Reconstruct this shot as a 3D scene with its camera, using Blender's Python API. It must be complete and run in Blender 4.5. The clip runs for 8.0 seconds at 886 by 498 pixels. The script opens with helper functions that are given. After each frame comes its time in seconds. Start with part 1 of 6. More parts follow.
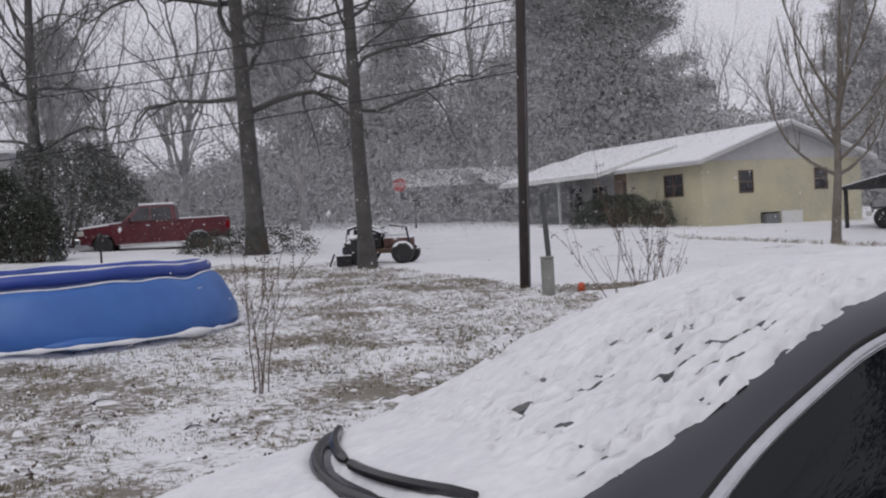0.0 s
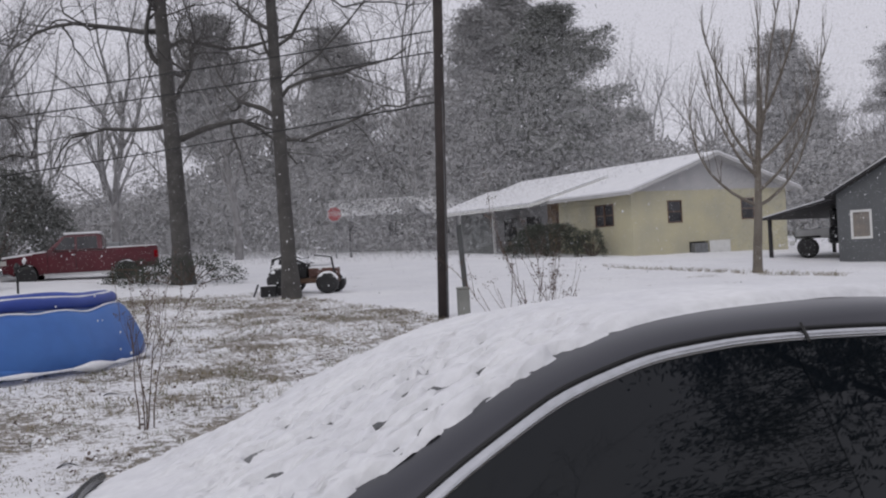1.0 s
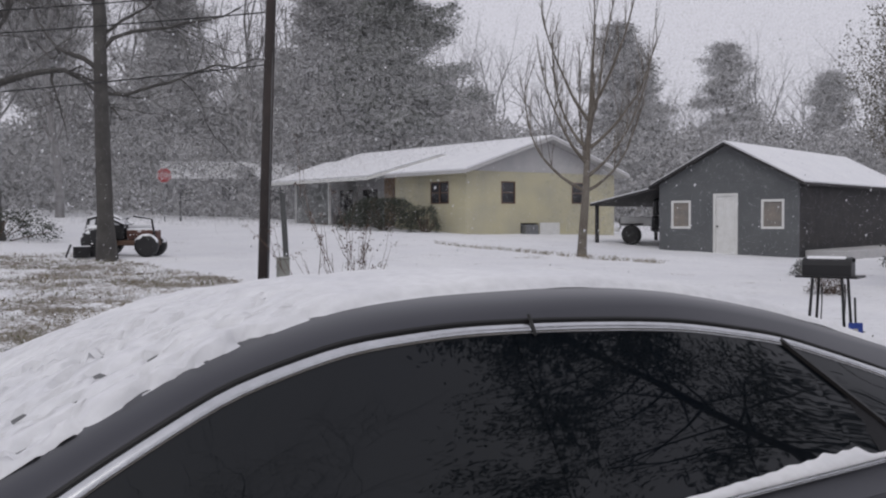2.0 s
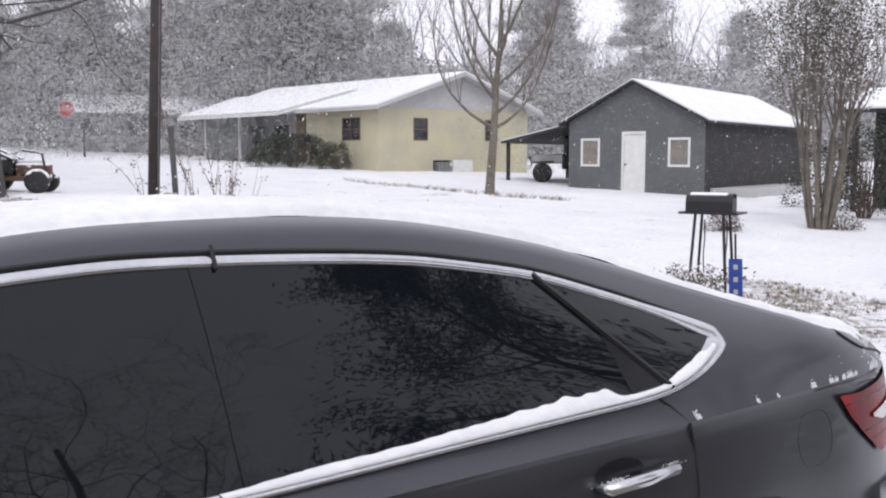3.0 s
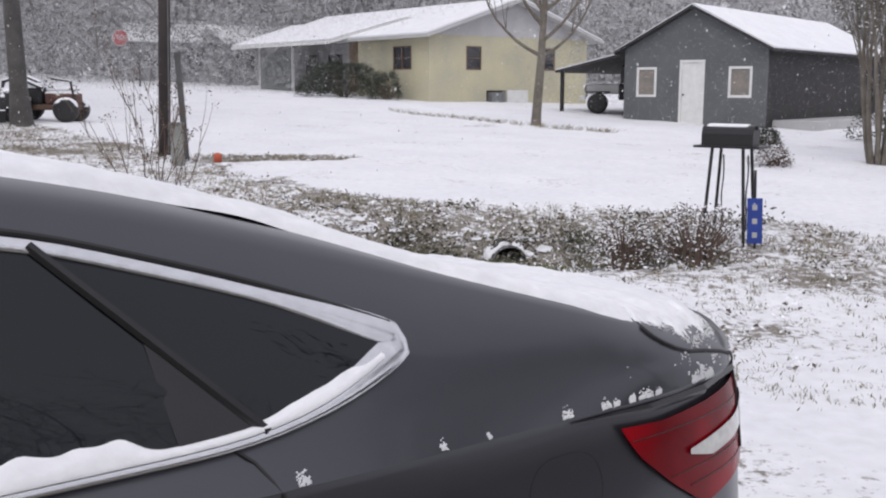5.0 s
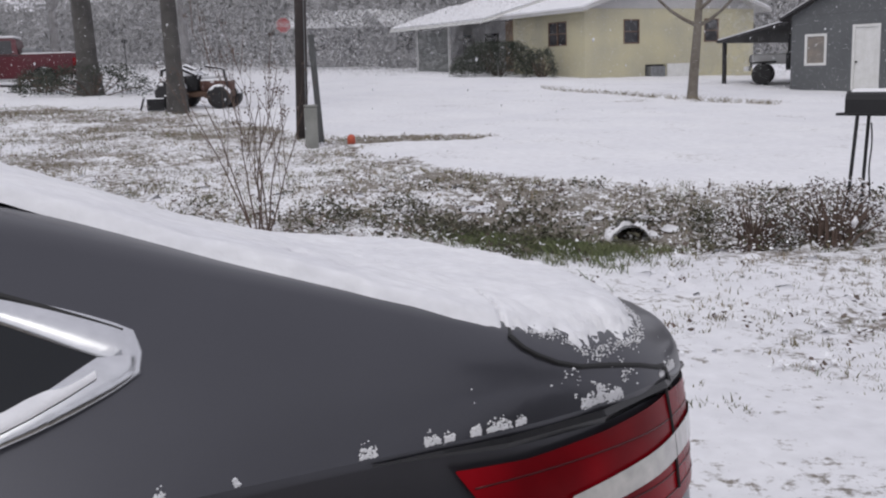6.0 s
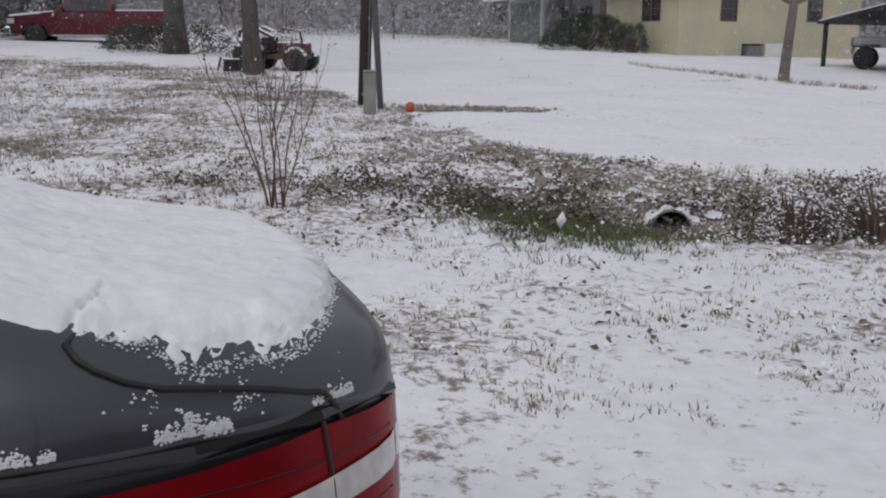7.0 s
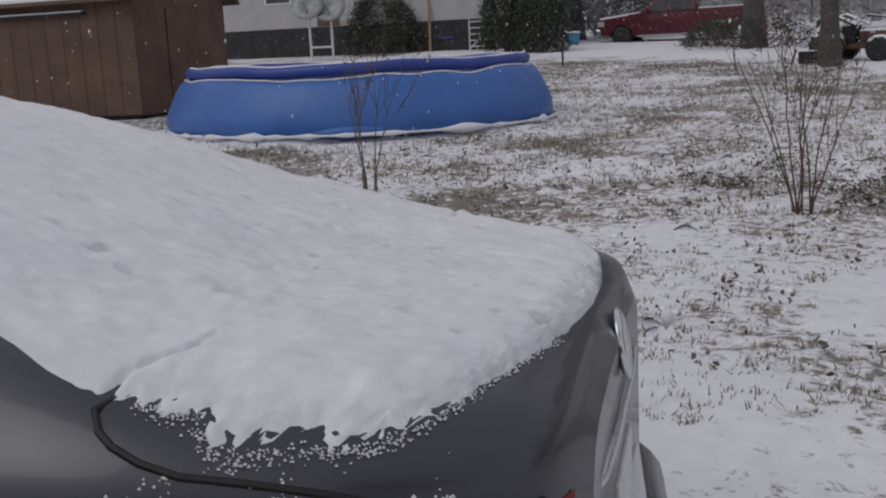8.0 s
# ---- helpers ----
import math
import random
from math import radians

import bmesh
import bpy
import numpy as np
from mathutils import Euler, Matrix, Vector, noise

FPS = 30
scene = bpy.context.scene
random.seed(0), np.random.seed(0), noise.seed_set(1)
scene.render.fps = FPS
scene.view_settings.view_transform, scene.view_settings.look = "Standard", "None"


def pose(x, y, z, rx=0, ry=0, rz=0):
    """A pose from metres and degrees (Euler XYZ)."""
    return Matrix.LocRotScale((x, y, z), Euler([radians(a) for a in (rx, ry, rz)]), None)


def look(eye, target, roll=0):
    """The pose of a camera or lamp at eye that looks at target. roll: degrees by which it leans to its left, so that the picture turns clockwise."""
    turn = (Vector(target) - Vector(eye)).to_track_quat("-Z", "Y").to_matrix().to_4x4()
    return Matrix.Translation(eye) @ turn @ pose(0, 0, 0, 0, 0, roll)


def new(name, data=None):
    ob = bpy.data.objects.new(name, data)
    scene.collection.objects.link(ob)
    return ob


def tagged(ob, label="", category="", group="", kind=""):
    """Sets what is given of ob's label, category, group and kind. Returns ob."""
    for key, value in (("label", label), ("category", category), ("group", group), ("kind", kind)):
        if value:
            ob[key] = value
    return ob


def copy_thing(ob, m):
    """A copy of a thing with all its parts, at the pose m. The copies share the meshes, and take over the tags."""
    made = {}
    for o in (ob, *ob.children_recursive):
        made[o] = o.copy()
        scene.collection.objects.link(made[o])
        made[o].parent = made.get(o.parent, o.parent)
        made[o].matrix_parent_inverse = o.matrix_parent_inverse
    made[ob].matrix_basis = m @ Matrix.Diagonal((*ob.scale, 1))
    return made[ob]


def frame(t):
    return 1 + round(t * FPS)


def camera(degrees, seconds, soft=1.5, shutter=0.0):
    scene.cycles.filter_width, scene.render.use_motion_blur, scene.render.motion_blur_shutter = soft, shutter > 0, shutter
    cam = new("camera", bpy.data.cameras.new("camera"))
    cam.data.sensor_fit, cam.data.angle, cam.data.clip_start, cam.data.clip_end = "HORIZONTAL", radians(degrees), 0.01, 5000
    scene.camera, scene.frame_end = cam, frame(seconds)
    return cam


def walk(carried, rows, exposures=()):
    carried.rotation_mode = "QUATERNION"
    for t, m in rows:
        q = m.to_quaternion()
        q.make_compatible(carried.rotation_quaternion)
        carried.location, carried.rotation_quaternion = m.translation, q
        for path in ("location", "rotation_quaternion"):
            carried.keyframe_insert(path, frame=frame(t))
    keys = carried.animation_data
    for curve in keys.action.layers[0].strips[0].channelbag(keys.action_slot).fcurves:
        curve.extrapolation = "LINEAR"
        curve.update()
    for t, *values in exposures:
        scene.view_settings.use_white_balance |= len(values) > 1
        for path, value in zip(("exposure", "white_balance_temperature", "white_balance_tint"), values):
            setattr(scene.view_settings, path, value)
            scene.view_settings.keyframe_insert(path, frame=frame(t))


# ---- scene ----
cam = camera(47.2, 8.0, soft=2.1)
PATH = [
    (0, (0.511, -1.767, 1.368), (0.448, 0.231, 1.323), -3.2),
    (0.5, (0.738, -1.768, 1.348), (0.693, 0.231, 1.349), -1.3),
    (1, (1.012, -1.734, 1.378), (1.061, 0.265, 1.383), -3.2),
    (1.5, (1.157, -1.571, 1.383), (1.378, 0.417, 1.389), 0.1),
    (2, (1.327, -1.466, 1.367), (1.687, 0.501, 1.309), -0.2),
    (3.5, (2.091, -1.171, 1.311), (2.616, 0.747, 1.103), 0.6),
    (4, (2.341, -0.965, 1.293), (2.784, 0.972, 1.062), 0.1),
    (5.5, (3.215, -0.451, 1.267), (3.482, 1.501, 0.925), -0.3),
    (6, (3.519, -0.265, 1.217), (3.55, 1.704, 0.87), -1.7),
    (6.5, (3.896, -0.118, 1.18), (3.71, 1.845, 0.847), -1.9),
    (6.7, (4.007, -0.082, 1.176), (3.837, 1.881, 0.835), -1.5),
    (7, (4.138, 0.106, 1.168), (3.986, 2.06, 0.769), 0.4),
    (7.5, (4.328, 0.344, 1.149), (3.859, 2.239, 0.716), -0.0),
    (7.8, (4.437, 0.509, 1.164), (3.533, 2.246, 0.756), -1.2),
    (8, (4.493, 0.605, 1.168), (3.308, 2.169, 0.783), -2.8),
]
EXPOSURES = [(0.0, 0.0), (2.0, 0.0), (2.2, 0.1), (3.3, 0.9), (4.2, 0.74), (5.3, 0.5), (6.0, 0.27), (6.7, 0.05), (7.3, -0.13), (8.0, -0.38)]
walk(cam, [(t, look(e, g, r)) for t, e, g, r in PATH], EXPOSURES)

# ---- world and light ----
world = bpy.data.worlds.new("overcast_sky")
scene.world = world
world.use_nodes = True
wn, wl = world.node_tree.nodes, world.node_tree.links
wn.clear()
sky = wn.new("ShaderNodeTexSky")
sky.sky_type = "NISHITA"
sky.sun_disc = False
sky.sun_elevation, sky.sun_rotation = radians(48), radians(200)
sky.dust_density, sky.air_density = 4.0, 1.0
grey = wn.new("ShaderNodeHueSaturation")
grey.inputs["Saturation"].default_value = 0.10
cloud = wn.new("ShaderNodeMixRGB")
cloud.inputs[0].default_value = 0.80
cloud.inputs[2].default_value = (5.52, 5.46, 6.2, 1)
bg = wn.new("ShaderNodeBackground")
bg.inputs[1].default_value = 0.115
wout = wn.new("ShaderNodeOutputWorld")
wl.new(sky.outputs[0], grey.inputs["Color"])
wl.new(grey.outputs[0], cloud.inputs[1])
wl.new(cloud.outputs[0], bg.inputs[0])
wl.new(bg.outputs[0], wout.inputs[0])
sun_data = bpy.data.lights.new("sun", "SUN")
sun_data.energy, sun_data.angle, sun_data.color = 0.6, radians(40), (1.0, 0.97, 0.93)
sun = new("sun", sun_data)
sun.matrix_world = look((-10, -30, 40), (0, 0, 0))


# ---- materials ----
def mat(name, col, rough=0.6, metal=0.0, col2=None, scale=6.0, bump=0.0, bscale=40.0, spec=0.5, coat=0.0, obj=True, snow=0.0, rnd=0.0):
    """A surface with two scales of variation; snow: the share of up-facing faces dusted with snow."""
    m = bpy.data.materials.new(name)
    m.use_nodes = True
    n, l = m.node_tree.nodes, m.node_tree.links
    b = n["Principled BSDF"]
    b.inputs["Roughness"].default_value, b.inputs["Metallic"].default_value = rough, metal
    b.inputs["Specular IOR Level"].default_value = spec
    b.inputs["Coat Weight"].default_value = coat
    tc = n.new("ShaderNodeTexCoord")
    src = tc.outputs["Object"]
    n1 = n.new("ShaderNodeTexNoise")
    n1.inputs["Scale"].default_value, n1.inputs["Detail"].default_value = scale, 6
    n2 = n.new("ShaderNodeTexNoise")
    n2.inputs["Scale"].default_value, n2.inputs["Detail"].default_value = bscale, 4
    l.new(src, n1.inputs["Vector"])
    l.new(src, n2.inputs["Vector"])
    col2 = col2 or tuple(c * 0.75 for c in col)
    mix = n.new("ShaderNodeMixRGB")
    mix.inputs[1].default_value, mix.inputs[2].default_value = (*col, 1), (*col2, 1)
    ramp = n.new("ShaderNodeValToRGB")
    ramp.color_ramp.elements[0].position, ramp.color_ramp.elements[1].position = 0.35, 0.65
    l.new(n1.outputs["Fac"], ramp.inputs[0])
    l.new(ramp.outputs[0], mix.inputs[0])
    last = mix.outputs[0]
    fine = n.new("ShaderNodeMixRGB")
    fine.blend_type = "MULTIPLY"
    fine.inputs[0].default_value = 0.25
    l.new(last, fine.inputs[1])
    l.new(n2.outputs["Fac"], fine.inputs[2])
    last = fine.outputs[0]
    if rnd:
        oi = n.new("ShaderNodeNewGeometry")
        hs = n.new("ShaderNodeHueSaturation")
        mr = n.new("ShaderNodeMapRange")
        mr.inputs[3].default_value, mr.inputs[4].default_value = 1 - rnd, 1 + rnd
        l.new(oi.outputs["Random Per Island"], mr.inputs[0])
        l.new(mr.outputs[0], hs.inputs["Value"])
        l.new(last, hs.inputs["Color"])
        last = hs.outputs[0]
    if snow:
        ge = n.new("ShaderNodeNewGeometry")
        sx = n.new("ShaderNodeSeparateXYZ")
        l.new(ge.outputs["Normal"], sx.inputs[0])
        add = n.new("ShaderNodeMath")
        add.operation = "MULTIPLY_ADD"
        l.new(n2.outputs["Fac"], add.inputs[0])
        add.inputs[1].default_value = 1.2
        l.new(sx.outputs[2], add.inputs[2])
        r2 = n.new("ShaderNodeValToRGB")
        r2.color_ramp.elements[0].position = 1.45 - snow if 1.45 - snow < 0.98 else 0.98
        r2.color_ramp.elements[1].position = min(1.0, r2.color_ramp.elements[0].position + 0.12)
        l.new(add.outputs[0], r2.inputs[0])
        ms = n.new("ShaderNodeMixRGB")
        l.new(r2.outputs[0], ms.inputs[0])
        l.new(last, ms.inputs[1])
        ms.inputs[2].default_value = (0.82, 0.83, 0.86, 1)
        last = ms.outputs[0]
    l.new(last, b.inputs["Base Color"])
    if bump:
        bp = n.new("ShaderNodeBump")
        bp.inputs["Strength"].default_value, bp.inputs["Distance"].default_value = bump, 0.02
        l.new(n2.outputs["Fac"], bp.inputs["Height"])
        l.new(bp.outputs[0], b.inputs["Normal"])
    return m


def snow_ground_mat():
    """Thin snow over turf: the 'bare' attribute sets how much dead grass and leaf litter shows."""
    m = mat("thin_snow_on_grass", (0.84, 0.845, 0.87), 0.75, col2=(0.78, 0.785, 0.82), scale=0.6, bump=0.6, bscale=9.0, spec=0.2)
    n, l = m.node_tree.nodes, m.node_tree.links
    b = n["Principled BSDF"]
    snow_col = b.inputs["Base Color"].links[0].from_socket
    tc = n.new("ShaderNodeTexCoord")
    at = n.new("ShaderNodeAttribute")
    at.attribute_name = "bare"
    big = n.new("ShaderNodeTexNoise")
    big.inputs["Scale"].default_value, big.inputs["Detail"].default_value = 0.9, 5
    fine = n.new("ShaderNodeTexNoise")
    fine.inputs["Scale"].default_value, fine.inputs["Detail"].default_value, fine.inputs["Roughness"].default_value = 11, 8, 0.75
    for t in (big, fine):
        l.new(tc.outputs["Object"], t.inputs["Vector"])
    a1 = n.new("ShaderNodeMath")
    a1.operation = "MULTIPLY_ADD"
    l.new(big.outputs["Fac"], a1.inputs[0])
    a1.inputs[1].default_value = 0.55
    l.new(fine.outputs["Fac"], a1.inputs[2])
    a2 = n.new("ShaderNodeMath")
    a2.operation = "MULTIPLY_ADD"
    l.new(at.outputs["Fac"], a2.inputs[0])
    a2.inputs[1].default_value = 0.42
    l.new(a1.outputs[0], a2.inputs[2])
    rp = n.new("ShaderNodeValToRGB")
    rp.color_ramp.elements[0].position, rp.color_ramp.elements[1].position = 0.90, 1.0
    l.new(a2.outputs[0], rp.inputs[0])
    hay = n.new("ShaderNodeMixRGB")
    hay.inputs[1].default_value, hay.inputs[2].default_value = (0.26, 0.23, 0.205, 1), (0.15, 0.14, 0.115, 1)
    hn = n.new("ShaderNodeTexNoise")
    hn.inputs["Scale"].default_value = 2.2
    l.new(tc.outputs["Object"], hn.inputs["Vector"])
    l.new(hn.outputs["Fac"], hay.inputs[0])
    mx = n.new("ShaderNodeMixRGB")
    l.new(rp.outputs[0], mx.inputs[0])
    l.new(snow_col, mx.inputs[1])
    l.new(hay.outputs[0], mx.inputs[2])
    l.new(mx.outputs[0], b.inputs["Base Color"])
    return m


SNOW = mat("snow", (0.86, 0.865, 0.89), 0.7, col2=(0.80, 0.805, 0.84), scale=1.5, bump=0.35, bscale=14, spec=0.2)
def drift_mat():
    """Fine driving snow: thin puffs that let most light through."""
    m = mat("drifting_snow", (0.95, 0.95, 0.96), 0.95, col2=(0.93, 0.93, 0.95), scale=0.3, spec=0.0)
    m.node_tree.nodes["Principled BSDF"].inputs["Alpha"].default_value = 0.085
    return m


DRIFT = drift_mat()
SNOW_CAR = mat("snow_on_car", (0.86, 0.865, 0.89), 0.7, col2=(0.79, 0.795, 0.83), scale=5, bump=0.22, bscale=30, spec=0.2)
GROUND = snow_ground_mat()
PAINT = mat("dark_grey_metallic_paint", (0.080, 0.081, 0.094), 0.36, 0.75, col2=(0.073, 0.074, 0.086), scale=3, bscale=900, coat=0.3)
GLASS = mat("tinted_glass", (0.004, 0.006, 0.009), 0.02, col2=(0.006, 0.008, 0.010), scale=2, bscale=5, spec=0.39)
CHROME = mat("brushed_chrome", (0.75, 0.76, 0.78), 0.22, 1.0, col2=(0.68, 0.69, 0.71), scale=8)
RUBBER = mat("black_rubber", (0.012, 0.012, 0.013), 0.6, bscale=200)
BLACK = mat("black_plastic", (0.012, 0.012, 0.014), 0.22)
RED_LENS = mat("red_lens", (0.30, 0.004, 0.010), 0.25, col2=(0.13, 0.003, 0.006), scale=5, spec=0.12)
RED_DARK = mat("deep_red_lens", (0.07, 0.003, 0.005), 0.2, spec=0.3)
CLEAR_LENS = mat("clear_lens", (0.6, 0.58, 0.55), 0.15, col2=(0.45, 0.44, 0.42), scale=25, coat=0.8)
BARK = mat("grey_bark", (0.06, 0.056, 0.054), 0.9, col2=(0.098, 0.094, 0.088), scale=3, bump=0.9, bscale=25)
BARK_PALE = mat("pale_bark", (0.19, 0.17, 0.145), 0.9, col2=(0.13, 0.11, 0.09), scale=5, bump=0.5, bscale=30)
# haze over the far wood is put into this bark's grey
BARK_FAR = mat("haze_greyed_bark", (0.15, 0.145, 0.145), 0.95, col2=(0.19, 0.185, 0.185), scale=2, bscale=10)
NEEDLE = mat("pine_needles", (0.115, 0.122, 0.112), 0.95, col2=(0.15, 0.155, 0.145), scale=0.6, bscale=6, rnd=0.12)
# far foliage, its base colour paled to imitate haze
NEEDLE_FAR = mat("haze_paled_foliage", (0.25, 0.25, 0.25), 0.95, col2=(0.31, 0.308, 0.31), scale=0.2, bscale=4, rnd=0.05)
LEAF = mat("dark_evergreen_leaves", (0.04, 0.05, 0.036), 0.8, col2=(0.065, 0.072, 0.055), scale=3, bscale=20, rnd=0.3)
YELLOW = mat("yellow_siding", (0.57, 0.53, 0.36), 0.7, col2=(0.47, 0.445, 0.34), scale=0.7, bump=0.2, bscale=20)
GREY_SIDING = mat("slate_grey_paint", (0.130, 0.136, 0.142), 0.7, col2=(0.108, 0.114, 0.120), scale=1.2, bump=0.3, bscale=25)
DARK_WOOD = mat("dark_weathered_boards", (0.024, 0.023, 0.026), 0.8, col2=(0.040, 0.037, 0.037), scale=2, bump=0.4, bscale=30)
WHITE = mat("white_paint", (0.78, 0.78, 0.77), 0.5, col2=(0.70, 0.70, 0.68), scale=4, bscale=40)
PALE_GREY = mat("pale_grey_paint", (0.44, 0.44, 0.445), 0.6, col2=(0.50, 0.49, 0.49), scale=1.5)
BROWN = mat("brown_boards", (0.17, 0.103, 0.070), 0.8, col2=(0.115, 0.073, 0.054), scale=2, bump=0.3, bscale=30)
BLIND = mat("drawn_tan_blind", (0.27, 0.235, 0.20), 0.6, col2=(0.20, 0.185, 0.17), scale=3, bscale=30)
TAN = mat("tan_boards", (0.36, 0.24, 0.15), 0.8, col2=(0.27, 0.19, 0.13), scale=3, bscale=30)
DARKPANE = mat("window_glass", (0.03, 0.03, 0.035), 0.08, col2=(0.05, 0.05, 0.055), scale=2, spec=0.6)
BLUE = mat("blue_vinyl", (0.042, 0.135, 0.43), 0.45, col2=(0.05, 0.16, 0.47), scale=1.2, bump=0.25, bscale=5)
BLUE_DARK = mat("dark_blue_vinyl", (0.022, 0.055, 0.30), 0.45, col2=(0.03, 0.07, 0.35), scale=2)
RED = mat("dark_red_paint", (0.105, 0.010, 0.019), 0.35, 0.1, col2=(0.085, 0.009, 0.016), scale=1.5, coat=0.6)
POLE_WOOD = mat("creosoted_pole_wood", (0.055, 0.043, 0.04), 0.85, col2=(0.035, 0.029, 0.028), scale=2, bump=0.6, bscale=30)
GALV = mat("galvanised_steel", (0.30, 0.31, 0.32), 0.5, 0.6, scale=8)
RUST = mat("rusted_paint", (0.075, 0.035, 0.028), 0.8, col2=(0.13, 0.07, 0.055), scale=5, bump=0.3)
GREEN_BOX = mat("grey_green_plastic", (0.27, 0.275, 0.255), 0.6, scale=4)
ORANGE = mat("orange_plastic", (0.55, 0.11, 0.06), 0.7)
SIGN_RED = mat("sign_red", (0.34, 0.04, 0.045), 0.6)
SIGN_BLUE = mat("sign_blue", (0.03, 0.07, 0.36), 0.45)
STEEL_BLACK = mat("black_painted_steel", (0.015, 0.015, 0.017), 0.45, bscale=80)
DEAD = mat("dead_grass", (0.26, 0.21, 0.14), 0.9, col2=(0.16, 0.15, 0.085), scale=1.2, rnd=0.4)
GREEN = mat("green_grass", (0.10, 0.13, 0.055), 0.9, col2=(0.15, 0.16, 0.08), scale=1.2, rnd=0.4)
BRUSH = mat("brown_dry_brush", (0.13, 0.095, 0.08), 0.9, col2=(0.18, 0.14, 0.12), scale=4, rnd=0.4, snow=0.5)
WEED = mat("dark_weeds", (0.075, 0.078, 0.05), 0.9, col2=(0.11, 0.10, 0.07), scale=3, rnd=0.4)
SNOWY_STEEL = mat("black_steel_under_snow", (0.02, 0.02, 0.022), 0.6, bscale=9, snow=0.62)
SNOWY_RUST = mat("rusty_paint_under_snow", (0.09, 0.04, 0.032), 0.8, col2=(0.15, 0.08, 0.065), scale=5, bscale=9, snow=0.62)
TWIG = mat("brown_twigs", (0.10, 0.065, 0.05), 0.85, col2=(0.14, 0.10, 0.08), scale=10)


# ---- mesh helpers ----
def part(name, bm, material, parent=None, label="", smooth=False):
    me = bpy.data.meshes.new(name)
    bm.to_mesh(me)
    bm.free()
    if material:
        me.materials.append(material)
    if smooth:
        for p in me.polygons:
            p.use_smooth = True
    ob = new(name, me)
    if parent:
        ob.parent = parent
    if label:
        ob["label"] = label
    return ob


def mesh_of(verts, faces):
    bm = bmesh.new()
    vs = [bm.verts.new(v) for v in verts]
    for f in faces:
        try:
            bm.faces.new([vs[i] for i in f])
        except ValueError:
            pass
    return bm


def raw(name, verts, faces, material, parent=None, label="", smooth=False):
    me = bpy.data.meshes.new(name)
    me.from_pydata(verts, [], faces)
    me.materials.append(material)
    if smooth:
        me.polygons.foreach_set("use_smooth", [True] * len(me.polygons))
    ob = new(name, me)
    if parent:
        ob.parent = parent
    if label:
        ob["label"] = label
    return ob


def thing(name, m, label, category, group="", kind=""):
    ob = new(name)
    ob.matrix_world = m
    return tagged(ob, label, category, group, kind)


def box(x0, y0, z0, x1, y1, z1, bevel=0.0, m=None, bm=None):
    """A box between two corners, its edges rounded by bevel, added to bm if one is given."""
    b = bmesh.new()
    bmesh.ops.create_cube(b, size=1, matrix=Matrix.Translation(((x0 + x1) / 2, (y0 + y1) / 2, (z0 + z1) / 2)) @ Matrix.Diagonal((abs(x1 - x0), abs(y1 - y0), abs(z1 - z0), 1)))
    if bevel:
        bmesh.ops.bevel(b, geom=b.edges[:], offset=bevel, segments=2, affect="EDGES", profile=0.5)
    if m:
        bmesh.ops.transform(b, matrix=m, verts=b.verts)
    if bm is None:
        return b
    return join(bm, b)


def join(a, b):
    t = bpy.data.meshes.new("t")
    b.to_mesh(t)
    b.free()
    a.from_mesh(t)
    bpy.data.meshes.remove(t)
    return a


def tube_data(pts, radii, n=6, close=True):
    """Vertices and faces of a tube along points."""
    P = [Vector(p) for p in pts]
    verts, faces = [], []
    up = Vector((0.31, 0.17, 0.93))
    for i, p in enumerate(P):
        d = (P[min(i + 1, len(P) - 1)] - P[max(i - 1, 0)]).normalized()
        a = d.cross(up)
        if a.length < 1e-3:
            a = d.cross(Vector((1, 0, 0)))
        a.normalize()
        b = d.cross(a)
        r = float(radii[i] if hasattr(radii, "__len__") else radii)
        for k in range(n):
            t = 2 * math.pi * k / n
            verts.append(p + r * (math.cos(t) * a + math.sin(t) * b))
    for i in range(len(P) - 1):
        for k in range(n):
            q = (k + 1) % n
            faces.append((i * n + k, i * n + q, (i + 1) * n + q, (i + 1) * n + k))
    if close:
        faces.append(tuple(reversed(range(n))))
        faces.append(tuple((len(P) - 1) * n + k for k in range(n)))
    return verts, faces


def tube(pts, radii, n=8, close=True):
    return mesh_of(*tube_data(pts, radii, n, close))


def lathe(profile, n=24, m=None):
    """A turned shape about z from (radius, height) pairs."""
    verts, faces = [], []
    for r, z in profile:
        for k in range(n):
            t = 2 * math.pi * k / n
            verts.append((r * math.cos(t), r * math.sin(t), z))
    for i in range(len(profile) - 1):
        for k in range(n):
            q = (k + 1) % n
            faces.append((i * n + k, i * n + q, (i + 1) * n + q, (i + 1) * n + k))
    faces.append(tuple(reversed(range(n))))
    faces.append(tuple((len(profile) - 1) * n + k for k in range(n)))
    bm = mesh_of(verts, faces)
    if m:
        bmesh.ops.transform(bm, matrix=m, verts=bm.verts)
    return bm


def prism(poly, y0, y1):
    """A polygon in x and z, drawn out from y0 to y1."""
    n = len(poly)
    verts = [(x, y0, z) for x, z in poly] + [(x, y1, z) for x, z in poly]
    faces = [tuple(range(n)), tuple(reversed(range(n, 2 * n)))]
    faces += [(i, n + i, n + (i + 1) % n, (i + 1) % n) for i in range(n)]
    bm = mesh_of(verts, faces)
    bmesh.ops.recalc_face_normals(bm, faces=bm.faces)
    return bm


# ---- ground ----
def smooth(a, b, x):
    t = min(1.0, max(0.0, (x - a) / (b - a)))
    return t * t * (3 - 2 * t)


